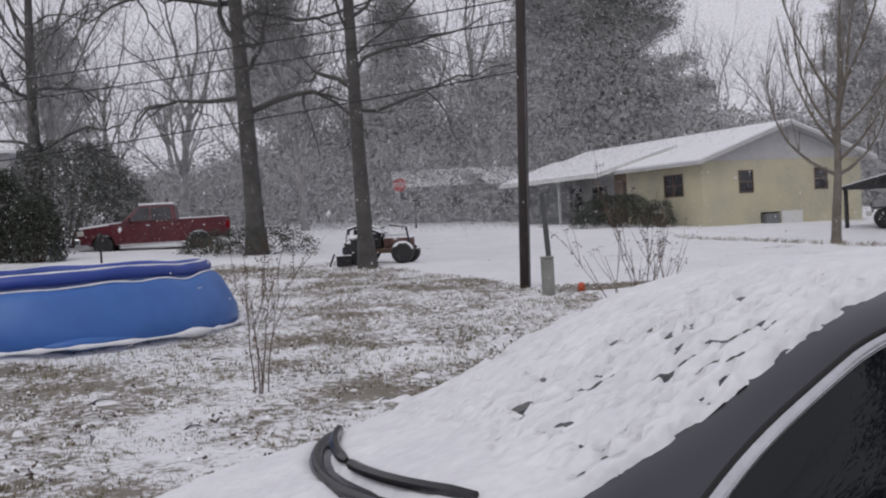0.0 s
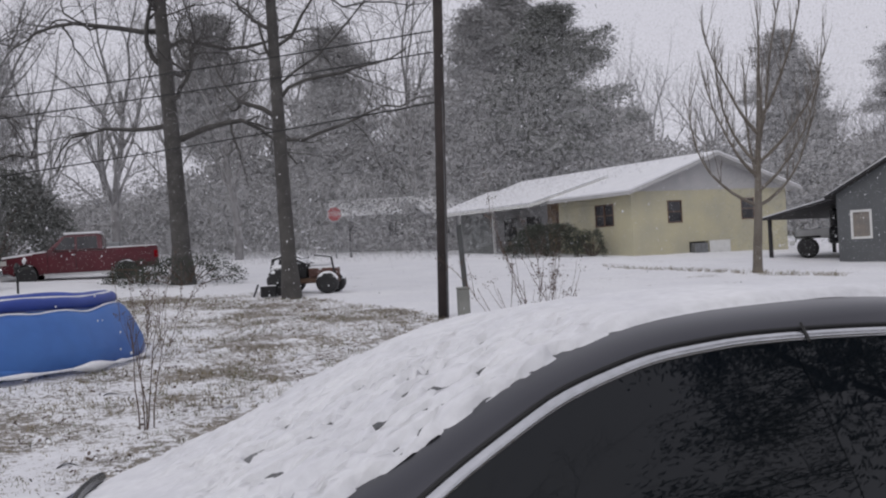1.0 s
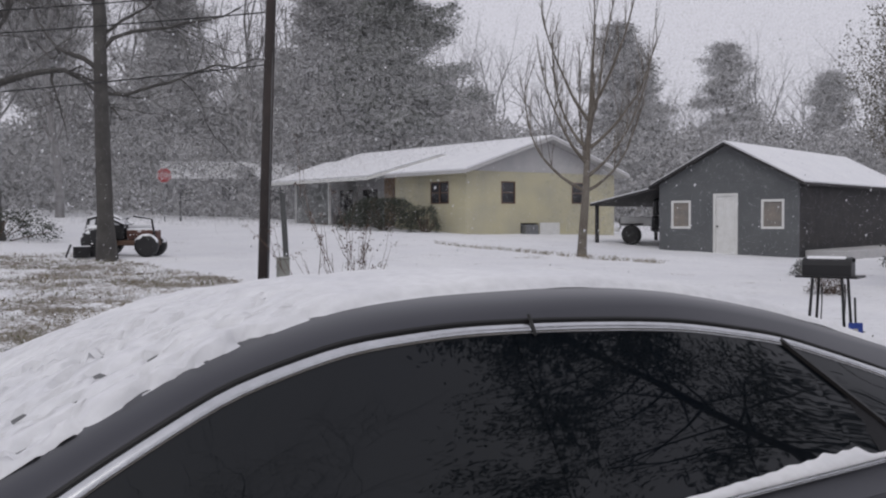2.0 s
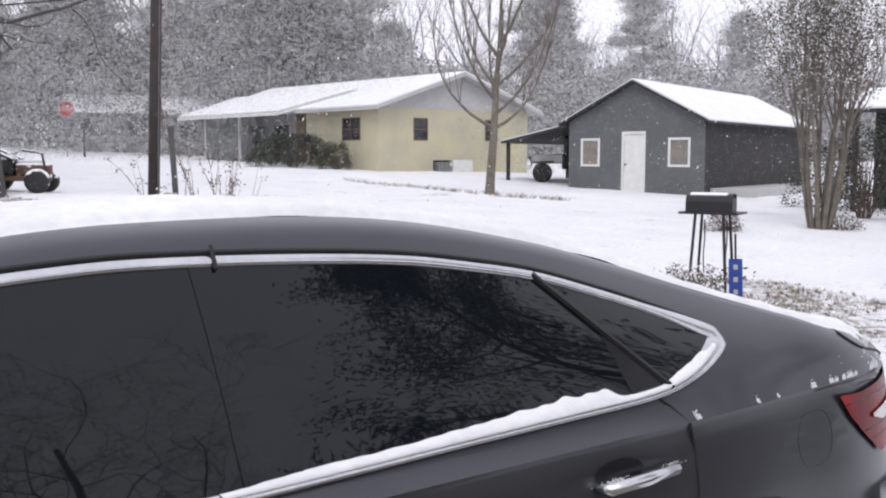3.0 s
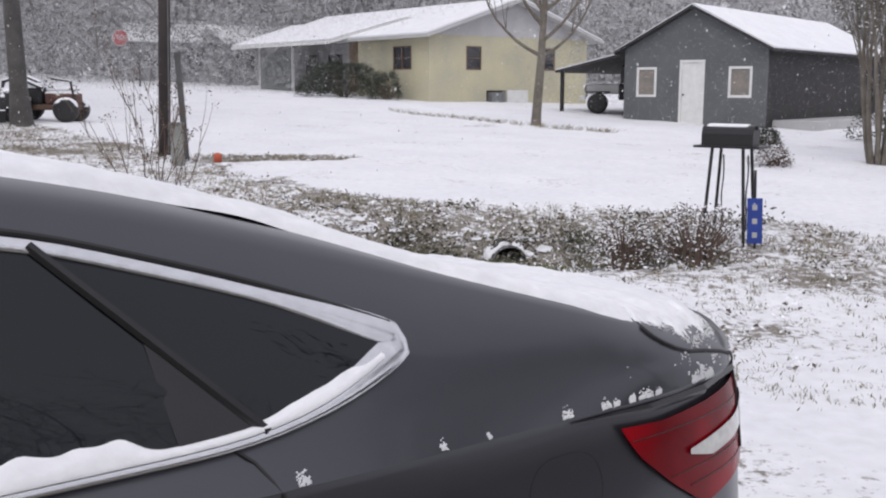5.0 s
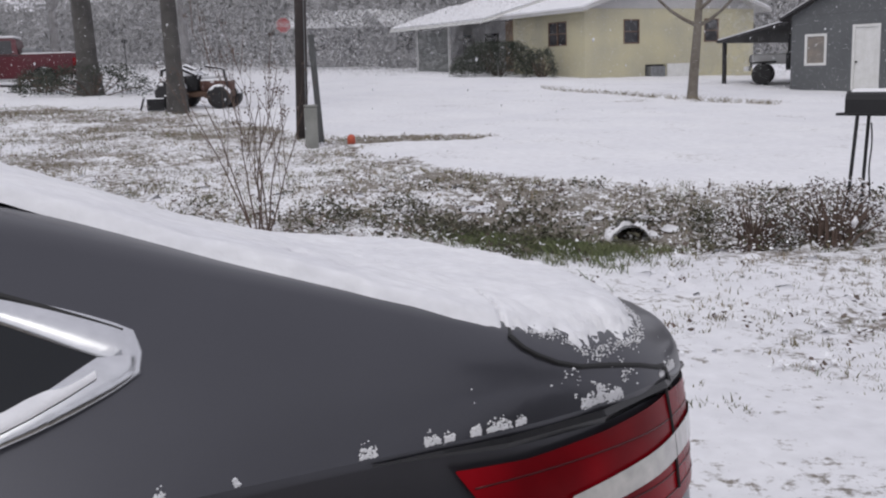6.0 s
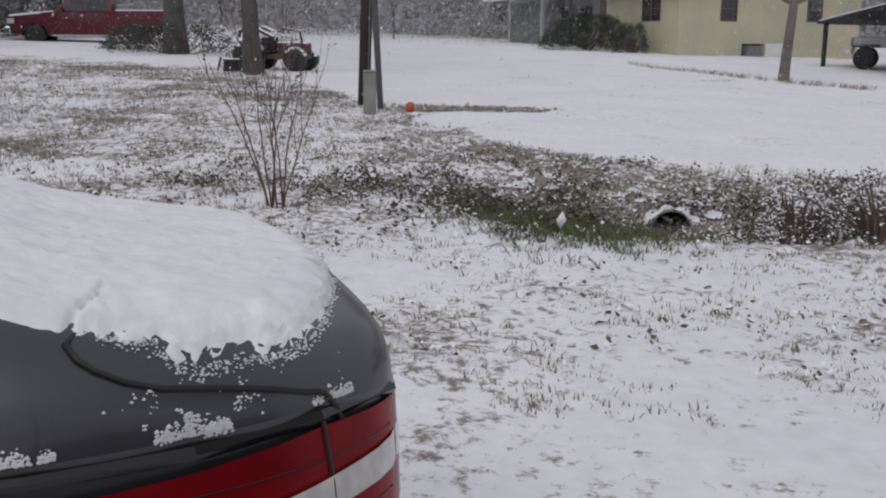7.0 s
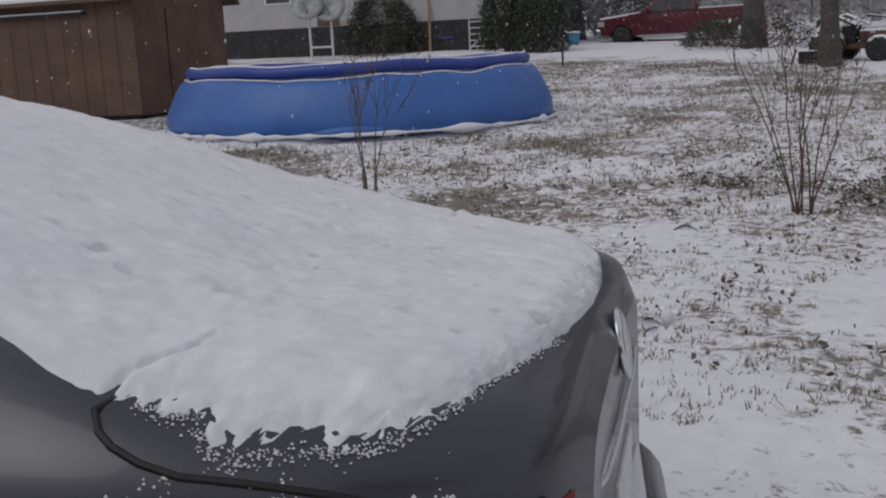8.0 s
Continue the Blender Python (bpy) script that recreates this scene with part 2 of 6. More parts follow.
def bell(x, y, cx, cy, sx, sy, turn=0.0):
    c, s = math.cos(radians(turn)), math.sin(radians(turn))
    u, v = (x - cx) * c + (y - cy) * s, -(x - cx) * s + (y - cy) * c
    return math.exp(-0.5 * ((u / sx) ** 2 + (v / sy) ** 2))


def lie(x, y):
    """The height of the land without its small unevenness."""
    xe, ye = max(-40.0, min(30.0, x)), max(-12.0, min(75.0, y))
    z = -0.35 + 0.03 * ye - 0.025 * xe
    z += 0.13 * bell(x, y, 1.2, 0.8, 3.4, 2.0, 23)
    z += 0.16 * bell(x, y, 9, 44, 7, 6)
    z -= 0.36 * bell(x, y, 5.1, 9.4, 1.3, 0.75, -18)
    return z


def road_edge(x):
    """How far off (in y) the snowed-up road begins."""
    if x > 4.3:
        return max(9.0, 12.4 - 0.42 * (x - 4.3))
    if x > 2.6:
        return 12.4 + (4.3 - x) * 1.6
    if x > -3:
        return 17.4 + (1.6 - x) * 1.9
    return 26.3 + (-3 - x) * 0.25


def in_road(x, y):
    w = 0.35 * noise.noise((x * 0.9, y * 0.9, 3.0))
    if bell(x, y, 2.8, 17.0, 1.7, 0.6, 14) > 0.45 + w * 0.4:
        return False
    return y + w > road_edge(x) or x > 9.6 + w + 0.15 * (9 - y)


def in_drive(x, y):
    w = 0.5 * noise.noise((x * 0.8, y * 0.8, 7.0))
    edge = 3.3 + 1.4 * smooth(3.4, 5.2, x) if x < 5.5 else 4.7 + (x - 5.5) * 0.8
    return y + w < edge and x > -40


def bare(x, y):
    """How much turf shows through the snow."""
    if in_road(x, y):
        near = 0.25 * bell(x, y, 10, 27, 4, 0.35, -8)
        return near
    if in_drive(x, y):
        # unseen bare ground beside the parked car, added to darken its flank's reflection
        u, w = (x + 0.68) * 0.9205 + (y - 0.137) * 0.3907, (y - 0.137) * 0.9205 - (x + 0.68) * 0.3907
        e = min(-0.95 - w, 9.6 - x, x + 3.4, y + 9.5)
        if u > 4.1:
            e = min(e, -0.2 - y)
        return 0.02 + (0.92 + 0.4 * noise.noise((x * 1.7, y * 1.7, 8.0))) * smooth(-0.1, 0.5, e + 0.4 * noise.noise((x * 0.9, y * 0.9, 4.0)) + 0.2 * noise.noise((x * 3.1, y * 3.1, 5.0)))
    v = 0.38 + 0.30 * noise.noise((x * 0.35, y * 0.35, 1.0)) + 0.10 * noise.noise((x * 1.3, y * 1.3, 6.0))
    v -= 0.16 * smooth(7.4, 6.2, y) * smooth(-1, 3, x) + 0.22 * smooth(5.6, 4.4, y) * smooth(0, 2, x)
    v += 0.13 * bell(x, y, 4.6, 9.3, 2.6, 1.2, -18)
    v += 0.25 * bell(x, y, 2.8, 17.0, 1.7, 0.7, 14)
    v -= 0.25 * bell(x, y, -4.6, 10.0, 2.6, 0.4, 0)
    v -= 0.15 * smooth(24, 30, y)
    return v


def axis(lo, hi, a, b, fine):
    vals = list(np.arange(a, b + 1e-6, fine))
    s, v = fine, b
    while v < hi:
        s *= 1.16
        v += s
        vals.append(v)
    s, v = fine, a
    while v > lo:
        s *= 1.16
        v -= s
        vals.insert(0, v)
    return vals


def land(x, y):
    near = 1.0 - smooth(25, 60, math.hypot(x, y))
    z = lie(x, y)
    z += 0.035 * noise.noise((x * 0.7, y * 0.7, 0.5)) + 0.018 * near * noise.noise((x * 3.1, y * 3.1, 2.5))
    return z


def build_ground():
    xs, ys = axis(-900, 900, -9, 12, 0.14), axis(-300, 1500, -3, 27, 0.14)
    nx = len(xs)
    verts, tone = [], []
    for y in ys:
        for x in xs:
            b = bare(x, y)
            z = land(x, y)
            if b > 0.1:
                z += 0.03 * noise.noise((x * 5, y * 5, 9.0))
            elif in_road(x, y):
                z += 0.03
            verts.append((x, y, z))
            tone.append(b)
    faces = [(j * nx + i, j * nx + i + 1, (j + 1) * nx + i + 1, (j + 1) * nx + i) for j in range(len(ys) - 1) for i in range(nx - 1)]
    g = raw("ground", verts, faces, GROUND, smooth=True)
    a = g.data.attributes.new("bare", "FLOAT", "POINT")
    a.data.foreach_set("value", tone)
    tagged(g, "snow-covered yards, road and drive with grass showing through", "ground", kind="structure")


build_ground()


# ---- parked sedan ----
CX = [0.0, 0.06, 0.2, 0.6, 0.95, 1.2, 1.5, 1.8, 2.15, 2.6, 3.0, 3.4, 3.75, 4.05, 4.35, 4.58, 4.71, 4.79, 4.83]
C_W = [0.56, 0.64, 0.76, 0.89, 0.91, 0.92, 0.92, 0.92, 0.92, 0.92, 0.92, 0.92, 0.915, 0.895, 0.872, 0.812, 0.73, 0.64, 0.515]
C_ZB = [0.5, 0.58, 0.71, 0.86, 0.925, 0.945, 0.95, 0.955, 0.96, 0.97, 0.97, 0.975, 0.985, 0.985, 0.975, 0.962, 0.95, 0.935, 0.9]
C_YB = [0.52, 0.6, 0.71, 0.82, 0.84, 0.85, 0.85, 0.85, 0.85, 0.85, 0.85, 0.85, 0.855, 0.85, 0.846, 0.785, 0.705, 0.61, 0.475]
C_ZR = [0.51, 0.63, 0.76, 0.92, 0.995, 1.045, 1.15, 1.283, 1.37, 1.396, 1.384, 1.319, 1.229, 1.145, 1.06, 1.02, 1.003, 0.985, 0.935]
C_YR = [0.48, 0.55, 0.66, 0.76, 0.77, 0.75, 0.715, 0.675, 0.64, 0.625, 0.62, 0.62, 0.645, 0.705, 0.778, 0.718, 0.642, 0.565, 0.43]
C_ZC = [0.53, 0.66, 0.8, 0.97, 1.05, 1.115, 1.222, 1.352, 1.448, 1.47, 1.454, 1.392, 1.299, 1.184, 1.09, 1.055, 1.043, 1.022, 0.96]


def curve_at(table, x):
    """A table over the car's length, read with a smooth curve."""
    i = max(0, min(len(CX) - 2, int(np.searchsorted(CX, x)) - 1))
    h = CX[i + 1] - CX[i]
    t = min(1.0, max(0.0, (x - CX[i]) / h))
    m0 = (table[i + 1] - table[i - 1]) / (CX[i + 1] - CX[i - 1]) if i > 0 else (table[1] - table[0]) / h
    m1 = (table[i + 2] - table[i]) / (CX[i + 2] - CX[i]) if i + 2 < len(CX) else (table[i + 1] - table[i]) / h
    return (2 * t**3 - 3 * t**2 + 1) * table[i] + (t**3 - 2 * t**2 + t) * h * m0 + (-2 * t**3 + 3 * t**2) * table[i + 1] + (t**3 - t**2) * h * m1


def section(x):
    """Half the car's cross-section from the sill to the middle of the roof: (y, z) pairs."""
    w, zb, yb, zr, yr, zc = (curve_at(t, x) for t in (C_W, C_ZB, C_YB, C_ZR, C_YR, C_ZC))
    f = min(1.0, zb / 0.95)
    pts = [(w - 0.14, 0.19), (w - 0.05, 0.22), (w - 0.02, 0.34 * f), (w, 0.52 * f), (w - 0.006, 0.70 * f), (w - 0.018, 0.86 * f), (w - 0.029, min(0.922 * f, zb - 0.034)), (w - 0.023, min(0.938 * f, zb - 0.016)), (yb, zb)]
    for k in (0.33, 0.66, 1.0):
        pts.append((yb + (yr - yb) * k + 0.012 * math.sin(math.pi * k), zb + (zr - zb) * k))
    ze = zr + 0.55 * (zc - zr)
    pts += [(yr - 0.03, zr + 0.35 * (ze - zr) + 0.006 * (1 - smooth(4.2, 4.5, x)) + 0.003), (yr - 0.09, ze)]
    for k in (0.8, 0.6, 0.4, 0.2, 0.0):
        pts.append(((yr - 0.09) * k, zc - (zc - ze) * k**2.2))
    return pts


def on_side(x, z, out=0.0):
    """The point of the near flank at length x and height z, pushed out by a little."""
    s = section(x)
    ys, zs = [p[0] for p in s[2:14]], [p[1] for p in s[2:14]]
    return Vector((x, -(float(np.interp(z, zs, ys)) + out), z))


def on_top(x, k, out=0.0):
    """The point of the upper skin at length x; k runs from -1 (near edge) to 1 (far edge)."""
    zr, yr, zc = (curve_at(t, x) for t in (C_ZR, C_YR, C_ZC))
    ze = zr + 0.55 * (zc - zr)
    return Vector((x, (yr - 0.09) * k, zc - (zc - ze) * abs(k) ** 2.2 + out))


def skin(x, k, out=0.0):
    """As on_top, but past the edge it follows the rail down."""
    if abs(k) <= 1:
        return on_top(x, k, out)
    s = section(x)
    y = abs(k) * s[13][0]
    z = float(np.interp(-y, [-p[0] for p in s[9:14]], [p[1] for p in s[9:14]]))
    return Vector((x, math.copysign(y, k), z + out))


def mirror(v):
    return Vector((v.x, -v.y, v.z))


def flank_panel(lower, upper, x0, x1, n, rows, out, far=False):
    """A panel on the flank between two height curves."""
    verts, faces = [], []
    for i in range(n + 1):
        x = x0 + (x1 - x0) * i / n
        a, b = lower(x), upper(x)
        for j in range(rows + 1):
            v = on_side(x, a + (b - a) * j / rows, out)
            verts.append(mirror(v) if far else v)
    r = rows + 1
    faces = [(i * r + j, (i + 1) * r + j, (i + 1) * r + j + 1, i * r + j + 1) for i in range(n) for j in range(rows)]
    if far:
        faces = [f[::-1] for f in faces]
    return mesh_of(verts, faces)


def table(xs, zs):
    return lambda x: float(np.interp(x, xs, zs))


def smooth_table(xs, zs, n=60):
    """Heights through the given points, rounded off."""
    X = np.linspace(xs[0], xs[-1], n)
    Z = np.interp(X, xs, zs)
    for _ in range(3):
        Z[1:-1] = 0.25 * Z[:-2] + 0.5 * Z[1:-1] + 0.25 * Z[2:]
    return table(X, Z)


win_top = smooth_table([1.30, 1.5, 1.64, 1.854, 2.096, 2.35, 2.6, 2.83, 3.0, 3.32, 3.605, 3.75, 3.81, 3.85], [1.01, 1.125, 1.197, 1.294, 1.352, 1.368, 1.363, 1.352, 1.338, 1.287, 1.199, 1.145, 1.120, 1.102])
win_low = smooth_table([1.30, 2.5, 2.95, 3.3, 3.5, 3.6, 3.68, 3.75, 3.80, 3.85], [0.975, 0.980, 0.990, 0.996, 1.000, 1.010, 1.028, 1.052, 1.075, 1.095])


def strip(points, width, out, far=False):
    """A thin raised line over flank points (x, z), for seams."""
    pts = [on_side(x, z, out) for x, z in points]
    if far:
        pts = [mirror(p) for p in pts]
    return tube(pts, width, 5)


def trim_band(ring, a, b, far):
    """A stretch of the flat bright band round the side windows; it broadens towards its rear corner."""
    verts, faces = [], []
    for i in range(a, b + 1):
        x, z = ring[i]
        p, q = ring[max(0, i - 1)], ring[min(len(ring) - 1, i + 1)]
        t = Vector((q[0] - p[0], q[1] - p[1])).normalized()
        wide = 0.019 + 0.017 * smooth(3.62, 3.82, x)
        for k, out in ((-0.6, 0.003), (-0.4, 0.010), (0.05, 0.012), (0.45, 0.010), (0.6, 0.001)):
            v = on_side(x - t.y * wide * k, z + t.x * wide * k, out)
            verts.append(mirror(v) if far else v)
    n = b - a
    faces = [(i * 5 + j, (i + 1) * 5 + j, (i + 1) * 5 + j + 1, i * 5 + j + 1) for i in range(n) for j in range(4)]
    if far:
        faces = [f[::-1] for f in faces]
    return mesh_of(verts, faces)


def build_car(place):
    car = thing("sedan", place, "dark grey four-door sedan under fresh snow on the drive", "car")
    xs = sorted(set(list(np.linspace(0.0, 4.4, 100)) + list(np.linspace(4.4, 4.83, 34))))
    secs = [section(x) for x in xs]
    m = len(secs[0])
    verts, faces = [], []
    for x, s in zip(xs, secs):
        verts += [(x, -y, z) for y, z in s] + [(x, y, z) for y, z in reversed(s[:-1])]
    r = 2 * m - 1
    for i in range(len(xs) - 1):
        for j in range(r - 1):
            faces.append((i * r + j, (i + 1) * r + j, (i + 1) * r + j + 1, i * r + j + 1))
    verts += verts[:r] + verts[(len(xs) - 1) * r:len(xs) * r]
    faces.append(tuple(range(len(xs) * r, (len(xs) + 1) * r)))
    faces.append(tuple(reversed(range((len(xs) + 1) * r, (len(xs) + 2) * r))))
    body = raw("body", verts, faces, PAINT, car, smooth=True)
    for e in body.data.edges:
        a, b = e.vertices
        if a < len(xs) * r and b < len(xs) * r and a % r == b % r and a % r in (7, r - 8) and verts[a][0] > 0.9:
            e.use_edge_sharp = True
    for far in (False, True):
        part("front_window", flank_panel(win_low, win_top, 1.36, 2.50, 30, 6, 0.004, far), GLASS, car, "black tinted glass", True)
        part("rear_window", flank_panel(win_low, win_top, 2.585, 3.36, 24, 6, 0.004, far), GLASS, car, "black tinted glass", True)
        part("quarter_window", flank_panel(win_low, win_top, 3.36, 3.848, 20, 6, 0.004, far), GLASS, car, "black tinted glass", True)
        part("window_pillar", flank_panel(win_low, win_top, 2.485, 2.60, 4, 6, 0.006, far), GLASS, car)
        bar = [on_side(3.31 + 0.27 * k, win_top(3.31) + (win_low(3.58) - win_top(3.31)) * k, 0.007) for k in np.linspace(0, 1, 10)]
        part("window_divider", tube([mirror(p) if far else p for p in bar], 0.009, 6), BLACK, car, "black bar between the panes")
        wedge = [on_side(x, z, 0.0065) for x, z in ((3.452, win_low(3.452)), (3.57, win_low(3.57)), (3.50, 1.085), (3.435, 1.155))]
        part("corner_panel", mesh_of([mirror(p) if far else p for p in wedge], [(3, 2, 1, 0) if far else (0, 1, 2, 3)]), BLACK, car, "black corner panel of the rear door")
        top = [(x, win_top(x)) for x in list(np.linspace(1.32, 3.7, 56)) + list(np.linspace(3.715, 3.85, 12))]
        low = [(x, win_low(x)) for x in list(np.linspace(3.85, 3.66, 16)) + list(np.linspace(3.64, 1.32, 56))]
        # round off the rear corner of the window line
        for _ in range(4):
            top[-1] = low[0] = ((top[-2][0] + low[1][0] + 2 * top[-1][0]) / 4, (top[-2][1] + low[1][1] + 2 * top[-1][1]) / 4)
        ring = top + low[1:]
        cut = next(i for i, q in enumerate(ring) if q[0] > 2.535)
        for a, b in ((0, cut), (cut, len(top) + 8), (len(top) + 8, len(ring) - 1)):
            part("chrome_trim", trim_band(ring, a, b, far), CHROME, car, "bright chrome window trim", True)
        gasket = [on_side(x, z + 0.016, 0.003) for x, z in top]
        part("window_seal", tube([mirror(p) if far else p for p in gasket], 0.005, 6), RUBBER, car)
        part("door_seam", strip([(2.545, 0.98), (2.55, 0.8), (2.56, 0.5), (2.56, 0.3)], 0.0035, 0.0, far), RUBBER, car)
        part("door_seam", strip([(3.52, 1.0), (3.55, 0.975), (3.575, 0.935), (3.585, 0.88), (3.585, 0.78), (3.56, 0.64), (3.50, 0.5)], 0.0035, 0.0, far), RUBBER, car)
        part("roof_seam", strip([(2.535, win_top(2.535) - 0.014), (2.537, win_top(2.537) + 0.028)], 0.004, 0.013, far), RUBBER, car)
        low_l = table([4.235, 4.27, 4.36, 4.47, 4.6, 4.8], [0.897, 0.845, 0.775, 0.705, 0.72, 0.74])
        up_l = table([4.235, 4.35, 4.5, 4.66, 4.8], [0.900, 0.893, 0.899, 0.912, 0.906])
        part("tail_light", flank_panel(low_l, up_l, 4.235, 4.815, 26, 8, 0.010, far), RED_LENS, car, "red wraparound tail light", True)
        part("reversing_light", flank_panel(table([4.42, 4.50, 4.80], [0.815, 0.795, 0.815]), table([4.42, 4.80], [0.825, 0.86]), 4.42, 4.805, 14, 3, 0.016, far), CLEAR_LENS, car, "clear strip lens", True)
        for wx in (0.95, 3.80):
            arch = [(w2, z2) for w2, z2 in [(wx + 0.37 * math.cos(a), 0.33 + 0.37 * math.sin(a)) for a in np.linspace(0.05, math.pi - 0.05, 20)]]
            part("wheel_arch", strip(arch, 0.018, 0.0, far), BLACK, car)
            sgn = 1 if far else -1
            rot = Matrix.Translation((wx, sgn * 0.80, 0.33)) @ pose(0, 0, 0, 90, 0, 0)
            tyre = part("tyre", lathe([(0.22, -0.11), (0.31, -0.11), (0.33, -0.08), (0.33, 0.08), (0.31, 0.11), (0.22, 0.11)], 32, rot), RUBBER, car, smooth=True)
            part("rim", lathe([(0.05, -0.115), (0.2, -0.118), (0.22, -0.105), (0.22, 0.105), (0.2, 0.118), (0.05, 0.115)], 24, rot), CHROME, tyre)
    for k, zz in enumerate((0.755, 0.785, 0.872)):
        x0 = (4.42, 4.36, 4.26)[k]
        part("lens_rib", tube([on_side(x, zz, 0.0105) for x in np.linspace(x0, 4.78, 18)], 0.0014, 5), RED_DARK, car, "", True)
    part("lamp_seam", strip([(4.665, 0.92), (4.675, 0.84), (4.68, 0.755)], 0.003, 0.013), RUBBER, car)
    # boot lid seams and the lip
    for k in (-1, 1):
        seam = []
        for x, y in ((4.41, 0.62), (4.395, 0.72), (4.37, 0.785), (4.382, 0.800), (4.40, 0.808), (4.43, 0.811), (4.47, 0.808), (4.53, 0.792), (4.60, 0.770), (4.645, 0.752), (4.66, 0.745)):
            sct = section(x)
            zz = float(np.interp(-y, [-p[0] for p in sct[8:]], [p[1] for p in sct[8:]]))
            seam.append((x, k * y, zz + 0.002))
        for x, z in ((4.672, 0.95), (4.686, 0.93), (4.697, 0.905)):
            q = on_side(x, z, 0.002)
            seam.append((x, k * -q.y, z))
        part("boot_seam", tube(seam, 0.0042, 6), RUBBER, car)
    part("rear_seam", tube([on_side(x, z, 0.003) for x, z in [(4.12, 0.929), (4.22, 0.926), (4.32, 0.920), (4.5, 0.919), (4.66, 0.924), (4.79, 0.916)]], [0.001, 0.005, 0.009, 0.011, 0.011, 0.008], 6), BLACK, car)
    h0, h1 = on_side(3.265, 0.852, 0.03), on_side(3.475, 0.858, 0.03)
    part("door_handle", tube([on_side(3.255, 0.851, 0.0), h0, (h0 + h1) / 2 + Vector((0, -0.008, 0)), h1, on_side(3.485, 0.859, 0.0)], [0.012, 0.015, 0.016, 0.015, 0.012], 8), CHROME, car, "chrome door handle", True)
    cup = [on_side(3.33 + 0.075 * math.cos(a), 0.872 + 0.026 * math.sin(a), 0.002) for a in np.linspace(0, 2 * math.pi, 14)]
    part("handle_cup", mesh_of(cup[:-1], [tuple(range(13))]), BLACK, car)
    flap = [on_side(4.10 + 0.085 * math.copysign(abs(math.cos(a)) ** 0.6, math.cos(a)), 0.81 + 0.07 * math.sin(a), 0.0) for a in np.linspace(0, 2 * math.pi, 30)]
    part("fuel_flap_seam", tube(flap, 0.0008, 5), RUBBER, car)
    # windscreen, rear screen, cowl, wipers, mirrors
    for nm, x0, x1, kw in (("windscreen", 1.04, 2.05, 0.91), ("rear_screen", 3.30, 4.15, 0.92)):
        n, rr = 16, 16
        verts = [on_top(x0 + (x1 - x0) * i / n, -kw + 2 * kw * j / rr, 0.004) for i in range(n + 1) for j in range(rr + 1)]
        faces = [(i * (rr + 1) + j, (i + 1) * (rr + 1) + j, (i + 1) * (rr + 1) + j + 1, i * (rr + 1) + j + 1) for i in range(n) for j in range(rr)]
        part(nm, mesh_of(verts, faces), GLASS, car, "", True)
    cowl = [on_top(1.10 - 0.17 * (1 - abs(k) ** 2), k * 1.04, -0.002) for k in np.linspace(-1, 1, 25)]
    part("cowl", tube(cowl, 0.02, 8), BLACK, car, "black plastic cowl", True)
    for k0, k1 in ((0.86, 0.12), (0.05, -0.75)):
        arm = [on_top(1.12 - 0.16 * (1 - k * k) + 0.02, k, 0.03) for k in np.linspace(k0, k1, 9)]
        part("wiper", tube(arm, [0.014] * 8 + [0.008], 6), BLACK, car, "black wiper arm")
    bump = [Vector((4.48, -0.845, 0.52)), Vector((4.68, -0.74, 0.53)), Vector((4.80, -0.45, 0.54)), Vector((4.84, 0, 0.54)), Vector((4.80, 0.45, 0.54)), Vector((4.68, 0.74, 0.53)), Vector((4.48, 0.845, 0.52))]
    bumper = part("rear_bumper", tube(bump, 0.085, 16), PAINT, car, "", True)
    part("bumper_snow", tube([p + Vector((0.0, 0.0, 0.072)) for p in bump[1:6]], [0.02, 0.034, 0.038, 0.034, 0.02], 10), SNOW_CAR, bumper, "ridge of snow on the bumper", True)
    part("number_plate", box(4.826, -0.16, 0.63, 4.836, 0.16, 0.76, 0.003), WHITE, car)
    part("boot_chrome_bar", tube([(4.790, -0.50, 0.845), (4.826, -0.36, 0.848), (4.831, -0.2, 0.85), (4.831, 0.2, 0.85), (4.826, 0.36, 0.848), (4.790, 0.50, 0.845)], 0.010, 12), CHROME, car, "chrome bar across the boot lid", True)
    part("emblem", lathe([(0.01, 0), (0.055, 0.0), (0.06, 0.008), (0.045, 0.014), (0.01, 0.012)], 24, Matrix.Translation((4.826, 0, 0.945)) @ pose(0, 0, 0, 0, 80, 0)), CHROME, car, "chrome oval emblem", True)
    part("door_mirror", lathe([(0.02, -0.1), (0.075, -0.07), (0.085, 0.0), (0.075, 0.07), (0.02, 0.1)], 16, Matrix.Translation((1.72, 0.99, 1.03)) @ pose(0, 0, 0, 90, 0, 0)), PAINT, car, "", True)
    return car


